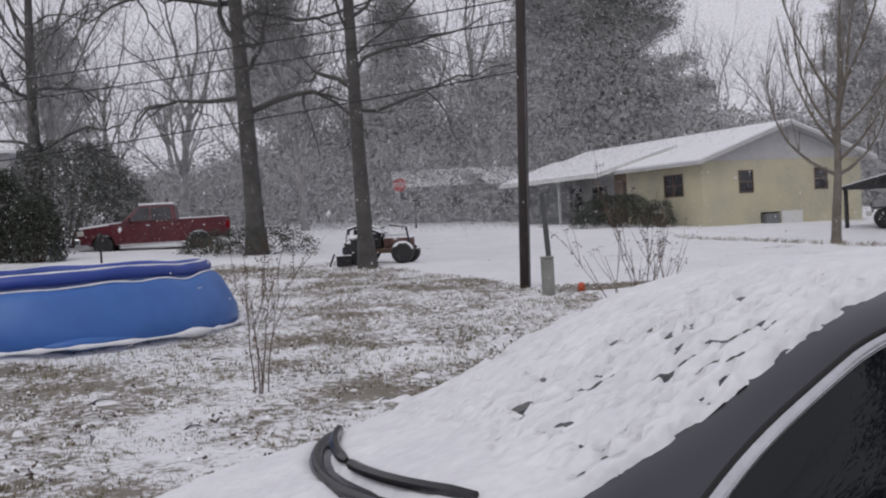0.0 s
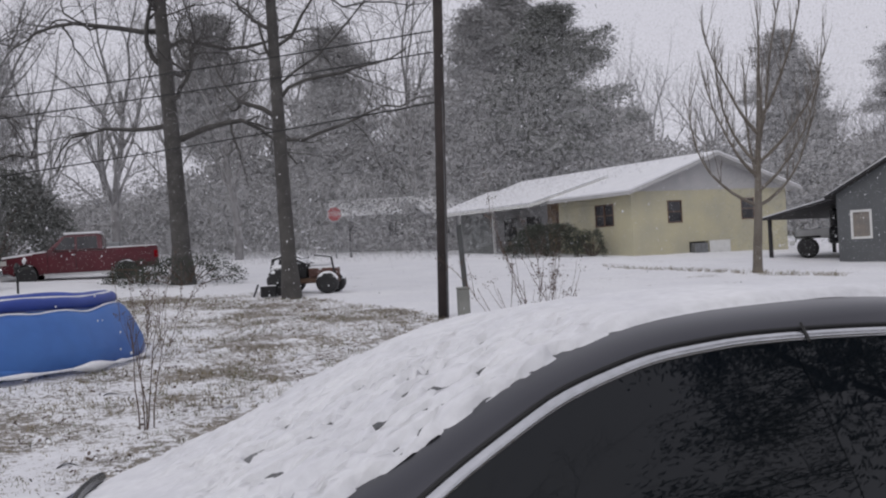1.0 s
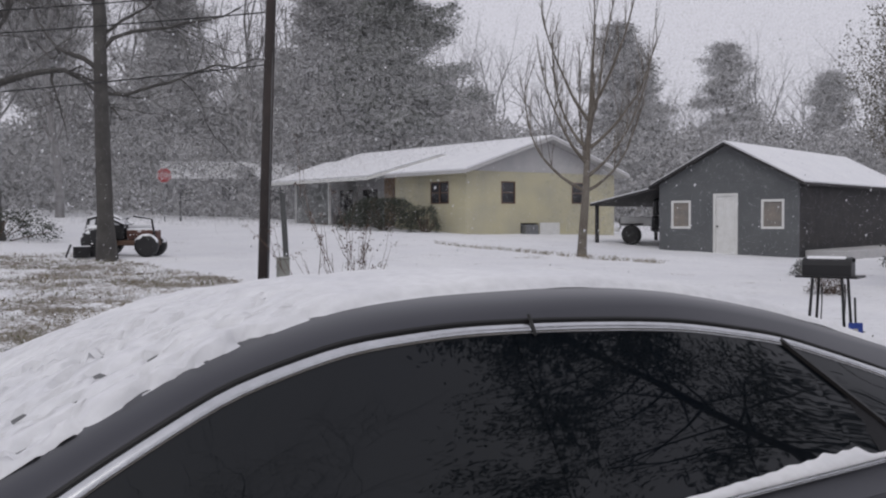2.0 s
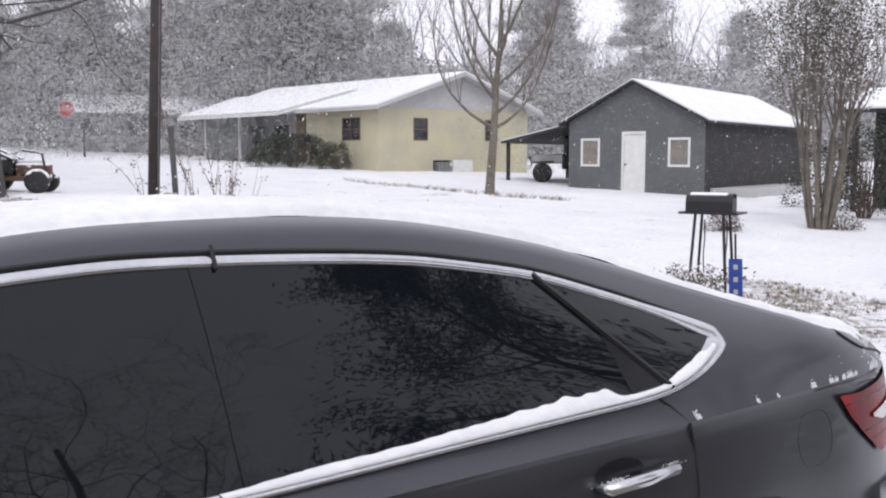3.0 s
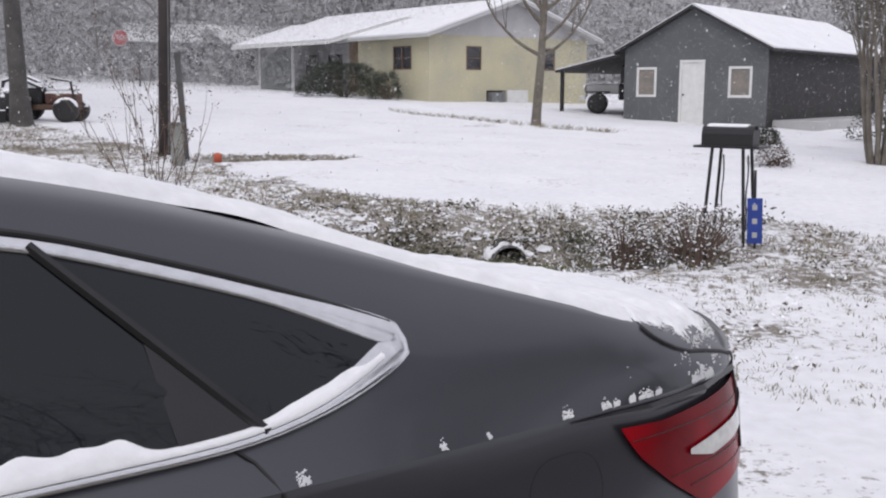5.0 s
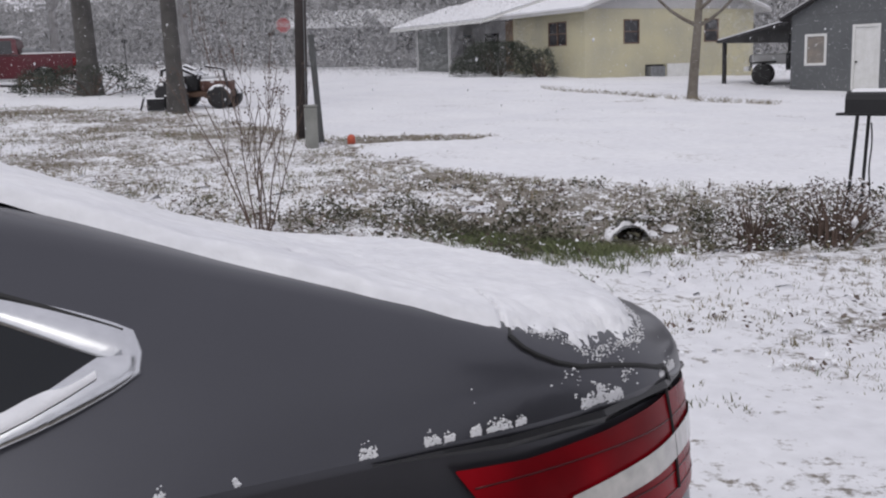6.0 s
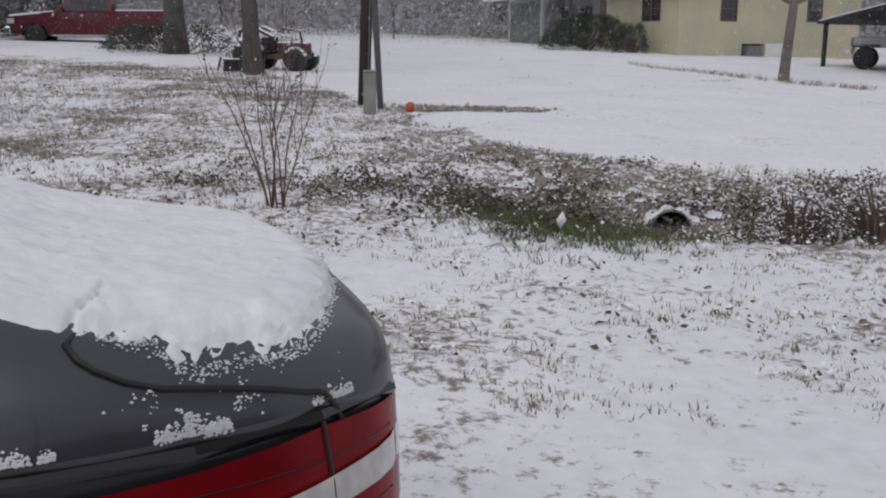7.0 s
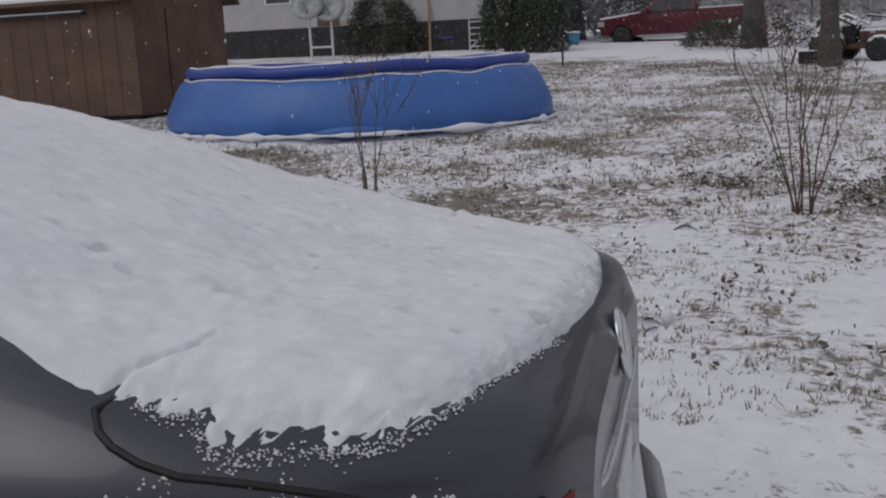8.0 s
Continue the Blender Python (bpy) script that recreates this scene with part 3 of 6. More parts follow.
def build_car_snow(place):
    """A thin uneven layer of snow over bonnet, screens, roof and boot."""
    lim_x = [4.15, 4.25, 4.31, 4.36, 4.40, 4.46, 4.49, 4.52, 4.56, 4.60, 4.635, 4.665, 4.70, 4.735, 4.765, 4.782, 4.792]
    lim_y = [0.70, 0.735, 0.758, 0.771, 0.772, 0.765, 0.785, 0.778, 0.758, 0.738, 0.715, 0.68, 0.61, 0.50, 0.37, 0.23, 0.06]
    xs = list(np.arange(0.12, 4.15, 0.02)) + list(np.arange(4.15, 4.36, 0.007)) + list(np.arange(4.36, 4.42, 0.003)) + list(np.arange(4.42, 4.70, 0.007)) + list(np.arange(4.70, 4.7921, 0.0035))
    n, r = len(xs) - 1, 210
    verts, faces = [], []
    for x in xs:
        half = curve_at(C_YR, x) - 0.09
        reach = float(np.interp(x, [0.12, 1.2, 1.65, 1.85, 2.1, 2.4, 3.4, 3.8, 4.0, 4.15], [1.0, 0.985, 1.01, 1.0, 0.965, 0.945, 0.945, 0.97, 1.02, 1.055]))
        wide = half * reach
        if x > 4.15:
            wide = wide + (float(np.interp(x, lim_x, lim_y)) - wide) * smooth(4.15, 4.20, x)
        loose = smooth(4.3, 4.48, x)
        for j in range(r + 1):
            k = -1 + 2 * j / r
            side = 0.0 if k < 0 else 40.0
            ragged = 0.010 * noise.noise((x * 5, side, 0.3)) + loose * (0.013 * noise.noise((x * 24, side, 7.0)) + 0.011 * noise.noise((x * 62, side, 8.0)) + 0.008 * noise.noise((x * 150, side, 9.0)))
            y = k * (wide + ragged * smooth(0.6, 1.0, abs(k)))
            d = wide - abs(y)
            if x > 4.6:
                d = min(d * 1.2, 1.5 * (4.80 - 0.55 * max(0.0, abs(y) - 0.1) ** 2.6 - x) + 0.02)
            lump = noise.noise((x * 4.5, y * 4.5, 1.7)) + 0.6 * noise.noise((x * 15, y * 14, 5.1)) + 0.35 * noise.noise((x * 45, y * 42, 2.2))
            h = 0.024 + 0.009 * lump
            grain = noise.noise((x * 75, y * 75, 9.0)) + 0.8 * noise.noise((x * 28, y * 28, 12.0)) + 0.6 * noise.noise((x * 150, y * 150, 5.0))
            rim = 0.030 + 0.095 * loose
            thin = 1 - smooth(0.0, rim, d)
            h = h * (1 - thin) ** 0.7 + thin * (0.002 - 0.003 * loose + 0.0125 * loose * grain) - 0.004 * thin**6
            h *= min(1.0, (x - 0.12) * 12 + 0.1)
            kk = y / half
            line = 1.10 - 0.17 * (1 - min(1, abs(kk)) ** 2)
            gap = math.exp(-0.5 * ((x - line - 0.01) / 0.022) ** 2) * smooth(-0.7, 0.0, kk)
            pit = noise.noise((x * 15, y * 17.0, 11.0)) + 0.45 * noise.noise((x * 40, y * 40, 3.0))
            lot = smooth(1.15, 1.3, x) * smooth(2.3, 1.8, x) * (1 - 0.5 * smooth(-0.2, 0.6, kk))
            spot = noise.noise((x * 27, y * 25, 21.0)) + 0.35 * noise.noise((x * 80, y * 80, 23.0)) + 0.25 * noise.noise((x * 6, y * 6, 24.0))
            h -= (0.020 * smooth(0.0, 0.45, pit) + 0.042 * smooth(0.17, 0.40, spot)) * lot + 0.030 * smooth(0.55, 0.8, pit) * smooth(3.6, 3.9, x) * smooth(0.97, 0.85, abs(kk))
            if 4.33 < x < 4.46 and 0.6 < abs(y) < 0.80:
                groove = 4.41 - 0.04 * smooth(0.62, 0.785, abs(y))
                h -= 0.022 * math.exp(-((x - groove) / 0.0042) ** 2) * (0.55 + 0.8 * grain)
            verts.append(skin(x, kk, h - 0.05 * gap))
    q = r + 1
    faces = [(i * q + j, (i + 1) * q + j, (i + 1) * q + j + 1, i * q + j + 1) for i in range(n) for j in range(r)]
    ob = raw("car_snow", verts, faces, SNOW_CAR, smooth=True)
    ob.matrix_world = place
    tagged(ob, "fresh powdery snow lying on the grey sedan", "snow", kind="stuff")
    # snow caught along the window ledge
    vs, fs = [], []
    n2 = 160
    for i in range(n2 + 1):
        x = 2.44 + (3.80 - 2.44) * i / n2
        d = 0.008 + 0.018 * smooth(2.75, 3.35, x) * smooth(3.44, 3.36, x) - 0.007 * smooth(3.36, 3.42, x) + 0.010 * smooth(3.55, 3.65, x) * smooth(3.80, 3.72, x)
        d *= (1 + 0.35 * noise.noise((x * 22, 0, 2.0))) * smooth(2.44, 2.6, x) * smooth(3.80, 3.74, x)
        z0 = win_low(x)
        for z, o in ((z0 + 0.004, 0.014), (z0 + 0.010, 0.018), (z0 + 0.012 + d * 0.6, 0.010), (z0 + 0.012 + d, 0.002)):
            vs.append(on_side(x, z, o))
    fs = [(i * 4 + j, (i + 1) * 4 + j, (i + 1) * 4 + j + 1, i * 4 + j + 1) for i in range(n2) for j in range(3)]
    ob = raw("ledge_snow", vs, fs, SNOW_CAR, smooth=True)
    ob.matrix_world = place
    tagged(ob, "narrow ridge of snow on the sedan's window ledge", "snow", kind="stuff")


CAR = pose(-0.680, 0.137, -0.242, 0, 0, 23) @ pose(0, 0, 0, -1.9, 0, 0) @ pose(4.39, -0.765, 1.06, -1.4, 0, 0) @ pose(-4.39, 0.765, -1.06)
build_car(CAR)
build_car_snow(CAR)


# ---- yellow house ----
def window(parent, x, y, z0, w, h, name, pane=DARKPANE, frame=BROWN, out=-0.02, cross=True, trim=0.05):
    """A window in a wall that faces -y: frame, sill, panes and bars, in the wall's own axes."""
    f = box(x - w / 2, y - 0.045, z0, x - w / 2 + trim, y + 0.05, z0 + h, 0.006)
    box(x + w / 2 - trim, y - 0.045, z0, x + w / 2, y + 0.05, z0 + h, 0.006, bm=f)
    box(x - w / 2 + trim, y - 0.045, z0 + h - trim, x + w / 2 - trim, y + 0.05, z0 + h, 0.006, bm=f)
    box(x - w / 2 + trim, y - 0.045, z0, x + w / 2 - trim, y + 0.05, z0 + trim, 0.006, bm=f)
    win = part(name, f, frame, parent)
    part("pane", box(x - w / 2 + trim, y - 0.005, z0 + trim, x + w / 2 - trim, y + 0.005, z0 + h - trim), pane, win)
    if cross:
        part("meeting_rail", box(x - w / 2 + trim, y - 0.03, z0 + h / 2 - 0.02, x + w / 2 - trim, y - 0.006, z0 + h / 2 + 0.02), frame, win)
    return win


def wall_mesh(x0, x1, y0, y1, z0, z1, holes, top=None):
    """A wall along x with openings cut through it; top gives a gable's height at x."""
    bm = bmesh.new()
    xs = sorted({x0, x1, *[v for h in holes for v in h[:2]]})
    for a, b in zip(xs[:-1], xs[1:]):
        cuts = sorted((h[2], h[3]) for h in holes if h[0] <= a + 1e-6 and h[1] >= b - 1e-6)
        lo = z0
        for c0, c1 in cuts + [(None, None)]:
            hi = z1 if c0 is None else c0
            if hi - lo > 1e-3:
                box(a, y0, lo, b, y1, hi, bm=bm)
            lo = c1 if c1 is not None else lo
    if top:
        poly = [(x0, z1), (x1, z1)] + [(x, top(x)) for x in np.linspace(x1, x0, 21) if top(x) > z1 + 1e-3]
        join(bm, prism(poly, y0, y1))
    bmesh.ops.remove_doubles(bm, verts=bm.verts, dist=1e-4)
    return bm


def slab(a, b, c, d, thick, up=Vector((0, 0, 1))):
    """A four-cornered slab, its upper face through the points."""
    v = [Vector(p) for p in (a, b, c, d)]
    verts = v + [p - up * thick for p in v]
    bm = mesh_of(verts, [(0, 1, 2, 3), (7, 6, 5, 4), (0, 4, 5, 1), (1, 5, 6, 2), (2, 6, 7, 3), (3, 7, 4, 0)])
    bmesh.ops.recalc_face_normals(bm, faces=bm.faces)
    return bm


def yellow_house():
    """Gable wall along x (0 to 8.9) facing -y; the long side wall runs back along y at x = 0."""
    h = thing("yellow_house", pose(9.9, 39.9, 0.0, 0, 0, 27), "pale yellow single-storey house with snow on its low gabled roof", "house")
    W, L, E, P, B = 8.87, 14.5, 3.42, 4.85, 0.2
    gable = lambda x: P - abs(x - W / 2) * (P - E) / (W / 2)
    part("gable_wall", wall_mesh(0, W, 0, 0.2, B, E, [(1.9, 2.7, 2.04, 3.0), (6.1, 6.9, 2.06, 3.02), (3.0, 4.05, 0.65, 1.20)], None), YELLOW, h, "pale yellow weathered wall")
    part("gable_top", prism([(0, E + 0.004), (W, E + 0.004), (W / 2, P)], 0.0, 0.2), PALE_GREY, h, "grey painted gable")
    window(h, 2.3, 0.03, 2.04, 0.8, 0.96, "window")
    window(h, 6.5, 0.03, 2.06, 0.8, 0.96, "window")
    part("crawl_opening", box(3.0, 0.15, 0.65, 4.05, 0.2, 1.2), DARKPANE, h)
    part("air_conditioner", box(3.1, -0.25, 0.55, 3.85, 0.12, 1.13, 0.02), GALV, h, "grey window-less cooling unit")
    part("lattice", box(4.1, -0.06, 0.5, 5.3, -0.03, 1.22), WHITE, h, "white lattice panel")
    # long side wall with its window, then the open porch
    side = wall_mesh(-5.2, -0.2, 0, 0.2, B, E, [(-2.5, -1.2, 2.04, 3.0)])
    turn = Matrix(((0, 1, 0, 0), (-1, 0, 0, 0), (0, 0, 1, 0), (0, 0, 0, 1)))
    bmesh.ops.transform(side, matrix=turn, verts=side.verts)
    part("side_wall", side, YELLOW, h)
    w = window(h, -1.85, 0.03, 2.04, 1.3, 0.96, "window")
    w.matrix_basis = turn
    mull = part("mullion", box(-1.88, -0.02, 2.08, -1.82, 0.06, 2.96), BROWN, w)
    part("porch_wall", box(1.9, 5.2, B, 2.05, 8.9, E), TAN, h, "brown stained porch wall")
    part("porch_wall", box(1.9, 8.9, B, 2.05, L, E), PALE_GREY, h, "pale porch wall")
    part("porch_screen", box(-0.02, 11.1, 1.1, 0.0, L - 0.2, 3.2), mat("screen_mesh", (0.20, 0.21, 0.205), 0.8, scale=3), h, "grey insect screen")
    part("porch_return", box(0.2, 5.2, B, 1.9, 5.35, E), TAN, h)
    part("porch_door", box(1.86, 7.2, 0.95, 1.9, 8.1, 3.0, 0.01), BROWN, h)
    part("porch_window", box(1.87, 9.5, 1.7, 1.9, 10.8, 2.9, 0.01), DARKPANE, h)
    part("porch_window", box(1.87, 11.8, 1.7, 1.9, 13.0, 2.9, 0.01), DARKPANE, h)
    part("porch_floor", box(-0.3, 5.3, 0.6, 1.9, L + 0.2, 1.06, 0.02), PALE_GREY, h)
    for y in (L - 0.1, 11.0):
        part("porch_post", box(-0.05, y - 0.05, 1.06, 0.06, y + 0.06, E, 0.01), WHITE, h, "white porch post")
    part("back_wall", box(W - 0.2, 0.2, B, W, L, E), YELLOW, h)
    part("end_wall", box(2.05, L - 0.2, B, W - 0.2, L, E), YELLOW, h)
    ov, ex = 0.55, 0.5
    drop = (P - E) / (W / 2) * ex
    part("roof_slope", slab((-ex, -ov, E - drop + 0.14), (W / 2, -ov, P + 0.14), (W / 2, L + ov, P + 0.14), (-ex, L + ov, E - drop + 0.14), 0.13), PALE_GREY, h)
    part("roof_slope", slab((W + ex, -ov, E - drop + 0.14), (W / 2, -ov, P + 0.14), (W / 2, L + ov, P + 0.14), (W + ex, L + ov, E - drop + 0.14), 0.13), PALE_GREY, h)
    part("porch_roof", slab((-1.25, 5.6, E - 0.12), (2.2, 4.2, E + 0.98), (2.2, L + ov, E + 0.98), (-1.25, L + ov, E - 0.12), 0.12), WHITE, h)
    s = 0.06
    part("roof_snow", slab((-ex + 0.04, -ov + 0.05, E - drop + 0.16 + s), (W / 2, -ov + 0.05, P + 0.16 + s), (W / 2, L + ov, P + 0.16 + s), (-ex + 0.04, L + ov, E - drop + 0.16 + s), s), SNOW, h, "smooth white snow")
    part("roof_snow", slab((W + ex - 0.04, -ov + 0.05, E - drop + 0.16 + s), (W / 2, -ov + 0.05, P + 0.16 + s), (W / 2, L + ov, P + 0.16 + s), (W + ex - 0.04, L + ov, E - drop + 0.16 + s), s), SNOW, h, "smooth white snow")
    part("roof_snow", slab((-1.2, 5.65, E - 0.08 + s), (2.2, 4.25, E + 1.02 + s), (2.2, L + ov, E + 1.02 + s), (-1.2, L + ov, E - 0.08 + s), s), SNOW, h, "smooth white snow")
    return h


yellow_house()


# ---- grey house ----
def grey_house():
    """Gable front along x (-2.48 to 2.48) facing -y."""
    h = thing("grey_house", pose(16.97, 30.7, 0.0, 0, 0, -50), "small slate-grey house with a white door and snowy roof", "house")
    W, L, E, P, B = 2.48, 12.0, 2.58, 3.85, -0.4
    part("front_wall", wall_mesh(-W, W, 0, 0.15, B, E, [(-0.42, 0.42, 0.14, 2.2), (-2.0, -1.28, 1.02, 2.0), (1.26, 2.02, 1.02, 2.0)]), GREY_SIDING, h)
    part("gable_top", prism([(-W, E + 0.004), (W, E + 0.004), (0, P)], 0, 0.15), GREY_SIDING, h)
    d = part("door", box(-0.36, 0.02, 0.16, 0.36, 0.07, 2.14, 0.006), WHITE, h, "white panelled door")
    for z0, z1 in ((0.35, 0.9), (1.05, 1.95)):
        for x0 in (-0.28, 0.04):
            part("door_panel", box(x0, 0.012, z0, x0 + 0.24, 0.03, z1, 0.006), WHITE, d)
    part("door_knob", lathe([(0.012, 0), (0.03, 0.02), (0.03, 0.05), (0.01, 0.06)], 12, Matrix.Translation((-0.29, 0.02, 1.1)) @ pose(0, 0, 0, 90, 0, 0)), BLACK, d)
    f = box(-0.44, -0.02, 0.12, -0.36, 0.1, 2.22, 0.005)
    box(0.36, -0.02, 0.12, 0.44, 0.1, 2.22, 0.005, bm=f)
    box(-0.36, -0.02, 2.14, 0.36, 0.1, 2.22, 0.005, bm=f)
    part("door_frame", f, WHITE, h)
    window(h, -1.64, 0.03, 1.02, 0.74, 0.98, "window", BLIND, WHITE, cross=False, trim=0.08)
    window(h, 1.64, 0.03, 1.02, 0.78, 0.98, "window", BLIND, WHITE, cross=False, trim=0.08)
    part("side_wall", box(W - 0.15, 0.15, B, W, L, E), DARK_WOOD, h, "dark weathered side wall")
    part("side_wall", box(-W, 0.15, B, -W + 0.15, L, E), DARK_WOOD, h)
    part("back_wall", box(-W + 0.15, L - 0.15, B, W - 0.15, L, E), DARK_WOOD, h)
    ex, ov = 0.3, 0.25
    k = (P - E) / W
    for s in (-1, 1):
        part("roof_slope", slab((s * (W + ex), -ov, E - k * ex + 0.1), (0, -ov, P + 0.1), (0, L + ov, P + 0.1), (s * (W + ex), L + ov, E - k * ex + 0.1), 0.09), DARK_WOOD, h)
        part("roof_snow", slab((s * (W + ex - 0.03), -ov + 0.06, E - k * ex + 0.16), (0, -ov + 0.06, P + 0.16), (0, L + ov, P + 0.16), (s * (W + ex - 0.03), L + ov, E - k * ex + 0.16), 0.055), SNOW, h, "smooth white snow")
    # lean-to carport on the far flank
    part("carport_roof", slab((-W - 3.6, 1.2, 1.95), (-W - 0.2, 0.6, E - 0.02), (-W - 0.2, 6.5, E - 0.02), (-W - 3.6, 6.5, 1.95), 0.08), DARK_WOOD, h, "dark lean-to carport roof")
    part("carport_snow", slab((-W - 3.58, 1.25, 2.0), (-W - 0.25, 0.65, E + 0.03), (-W - 0.25, 6.5, E + 0.03), (-W - 3.58, 6.5, 2.0), 0.04), SNOW, h)
    for y in (1.4, 6.2):
        part("carport_post", box(-W - 3.45, y - 0.06, B, -W - 3.33, y + 0.06, 1.9, 0.01), DARK_WOOD, h)
    # low snow-topped deck along the near flank
    part("side_deck", box(W + 0.02, 0.6, B, W + 1.4, L, 0.32, 0.03), PALE_GREY, h, "low pale deck along the side")
    return h


grey_house()


# ---- paddling pool, pole, mailboxes ----
def pool():
    """A slack inflatable-ring pool: sloping wall bulging out at its foot, a crumpled ring on top."""
    p = thing("inflatable_pool", pose(-6.0, 12.5, lie(-6.0, 12.5) - 0.03, 0, 0, 8), "blue inflatable pool with sagging snow-lined rim", "pool")
    n = 120
    prof = [(1.0, 0.0), (1.015, 0.10), (1.01, 0.25), (0.985, 0.42), (0.955, 0.58), (0.93, 0.68), (0.905, 0.735), (0.88, 0.72), (0.885, 0.64)]
    A, Bq = 2.98, 2.7
    verts = []
    for k in range(n):
        a = 2 * math.pi * k / n
        sag = 0.03 * noise.noise((math.cos(a) * 2.2, math.sin(a) * 2.2, 0.4)) + 0.05 * noise.noise((math.cos(a) * 5, math.sin(a) * 5, 2.4))
        for i, (r, z) in enumerate(prof):
            rr = r + 0.008 * noise.noise((math.cos(a) * 6, math.sin(a) * 6, z * 3))
            zz = z + sag * (z / 0.73) ** 2
            verts.append((A * rr * math.cos(a), Bq * rr * math.sin(a), zz))
    q = len(prof)
    faces = [(k * q + i, ((k + 1) % n) * q + i, ((k + 1) % n) * q + i + 1, k * q + i + 1) for k in range(n) for i in range(q - 1)]
    raw("wall", verts, faces, BLUE, p, smooth=True)
    ring, ridge, rim = [], [], []
    for k in range(n + 1):
        a = 2 * math.pi * k / n
        w1 = noise.noise((math.cos(a) * 3, math.sin(a) * 3, 7.4))
        ring.append((A * (0.865 + 0.012 * w1) * math.cos(a), Bq * (0.865 + 0.012 * w1) * math.sin(a), 0.83 + 0.045 * w1))
        w2 = noise.noise((math.cos(a) * 6, math.sin(a) * 6, 1.4))
        ridge.append((A * 0.905 * math.cos(a), Bq * 0.905 * math.sin(a), 0.735 + 0.05 * noise.noise((math.cos(a) * 5, math.sin(a) * 5, 2.4)) + 0.03 * noise.noise((math.cos(a) * 2.2, math.sin(a) * 2.2, 0.4)) + 0.006))
    part("ring", tube(ring, [0.085 + 0.012 * noise.noise((k * 0.3, 0, 0)) for k in range(n + 1)], 12, False), BLUE_DARK, p, "dark blue deflated ring", True)
    part("rim_snow", tube(ridge, [0.012 + 0.008 * abs(noise.noise((k * 0.37, 3, 0))) for k in range(n + 1)], 6, False), SNOW, p, "thin line of snow", True)
    top = [(x, y, z + 0.082) for x, y, z in ring]
    part("ring_snow", tube(top, [0.02 + 0.012 * noise.noise((k * 0.31, 8, 0)) for k in range(n + 1)], 6, False), SNOW, p, "line of snow on the ring", True)
    skirt = [(A * 1.03 * math.cos(2 * math.pi * k / n), Bq * 1.03 * math.sin(2 * math.pi * k / n), 0.015) for k in range(n + 1)]
    part("foot_snow", tube(skirt, [0.015 + 0.08 * max(0.0, 0.10 + noise.noise((k * 0.27, 4, 2)) + 0.5 * noise.noise((k * 0.8, 9, 2))) for k in range(n + 1)], 8, False), SNOW, p, "drift of snow along the foot", True)
    fold = [(1.0 + 0.24 * i, -2.62 + 0.14 * i, 0.05) for i in range(5)]
    part("liner_fold", tube(fold, [0.02, 0.07, 0.09, 0.06, 0.02], 8), BLUE, p, "loose fold of blue liner", True)
    floor = [(A * 0.88 * math.cos(2 * math.pi * k / 48), Bq * 0.88 * math.sin(2 * math.pi * k / 48), 0.06) for k in range(48)]
    part("floor", mesh_of(floor, [tuple(range(48))]), SNOW, p)


pool()


def utility_pole():
    z = lie(1.42, 17.4)
    p = thing("utility_pole", pose(1.42, 17.4, z, 0, 1.6, 0), "tall dark wooden utility pole standing in the verge", "pole")
    part("shaft", tube([(0, 0, -0.3), (0.02, 0, 2.5), (0.05, 0, 6), (0.08, 0, 10)], [0.105, 0.10, 0.092, 0.085], 14), POLE_WOOD, p, smooth=True)
    part("crossarm", box(-1.1, -0.05, 9.2, 1.1, 0.05, 9.32, 0.01), POLE_WOOD, p)
    part("ground_wire", tube([(0.08, -0.08, 0), (0.085, -0.075, 3.0), (0.09, -0.06, 8)], 0.008, 5), GALV, p)
    s = thing("support_post", pose(1.85, 16.4, lie(1.85, 16.4), 0, -3, 0), "grey metal post leaning beside the utility pole", "post")
    part("post", tube([(0, 0, -0.2), (0, 0, 1.75)], 0.05, 10), mat("dull_steel", (0.11, 0.115, 0.115), 0.6, 0.3, scale=5), s)
    b = thing("utility_box", pose(1.75, 15.9, lie(1.75, 15.9), 0, 0, 10), "grey-green plastic cable box with a domed lid", "box")
    part("housing", box(-0.10, -0.09, -0.05, 0.10, 0.09, 0.62, 0.02), GREEN_BOX, b)
    part("lid", box(-0.105, -0.095, 0.622, 0.105, 0.095, 0.66, 0.012), GREEN_BOX, b)
    m = thing("marker", pose(2.35, 16.2, lie(2.35, 16.2)), "small orange plastic marker in the grass", "marker")
    part("cap", lathe([(0.065, -0.02), (0.065, 0.12), (0.05, 0.15), (0.02, 0.165)], 14), ORANGE, m, smooth=True)


utility_pole()


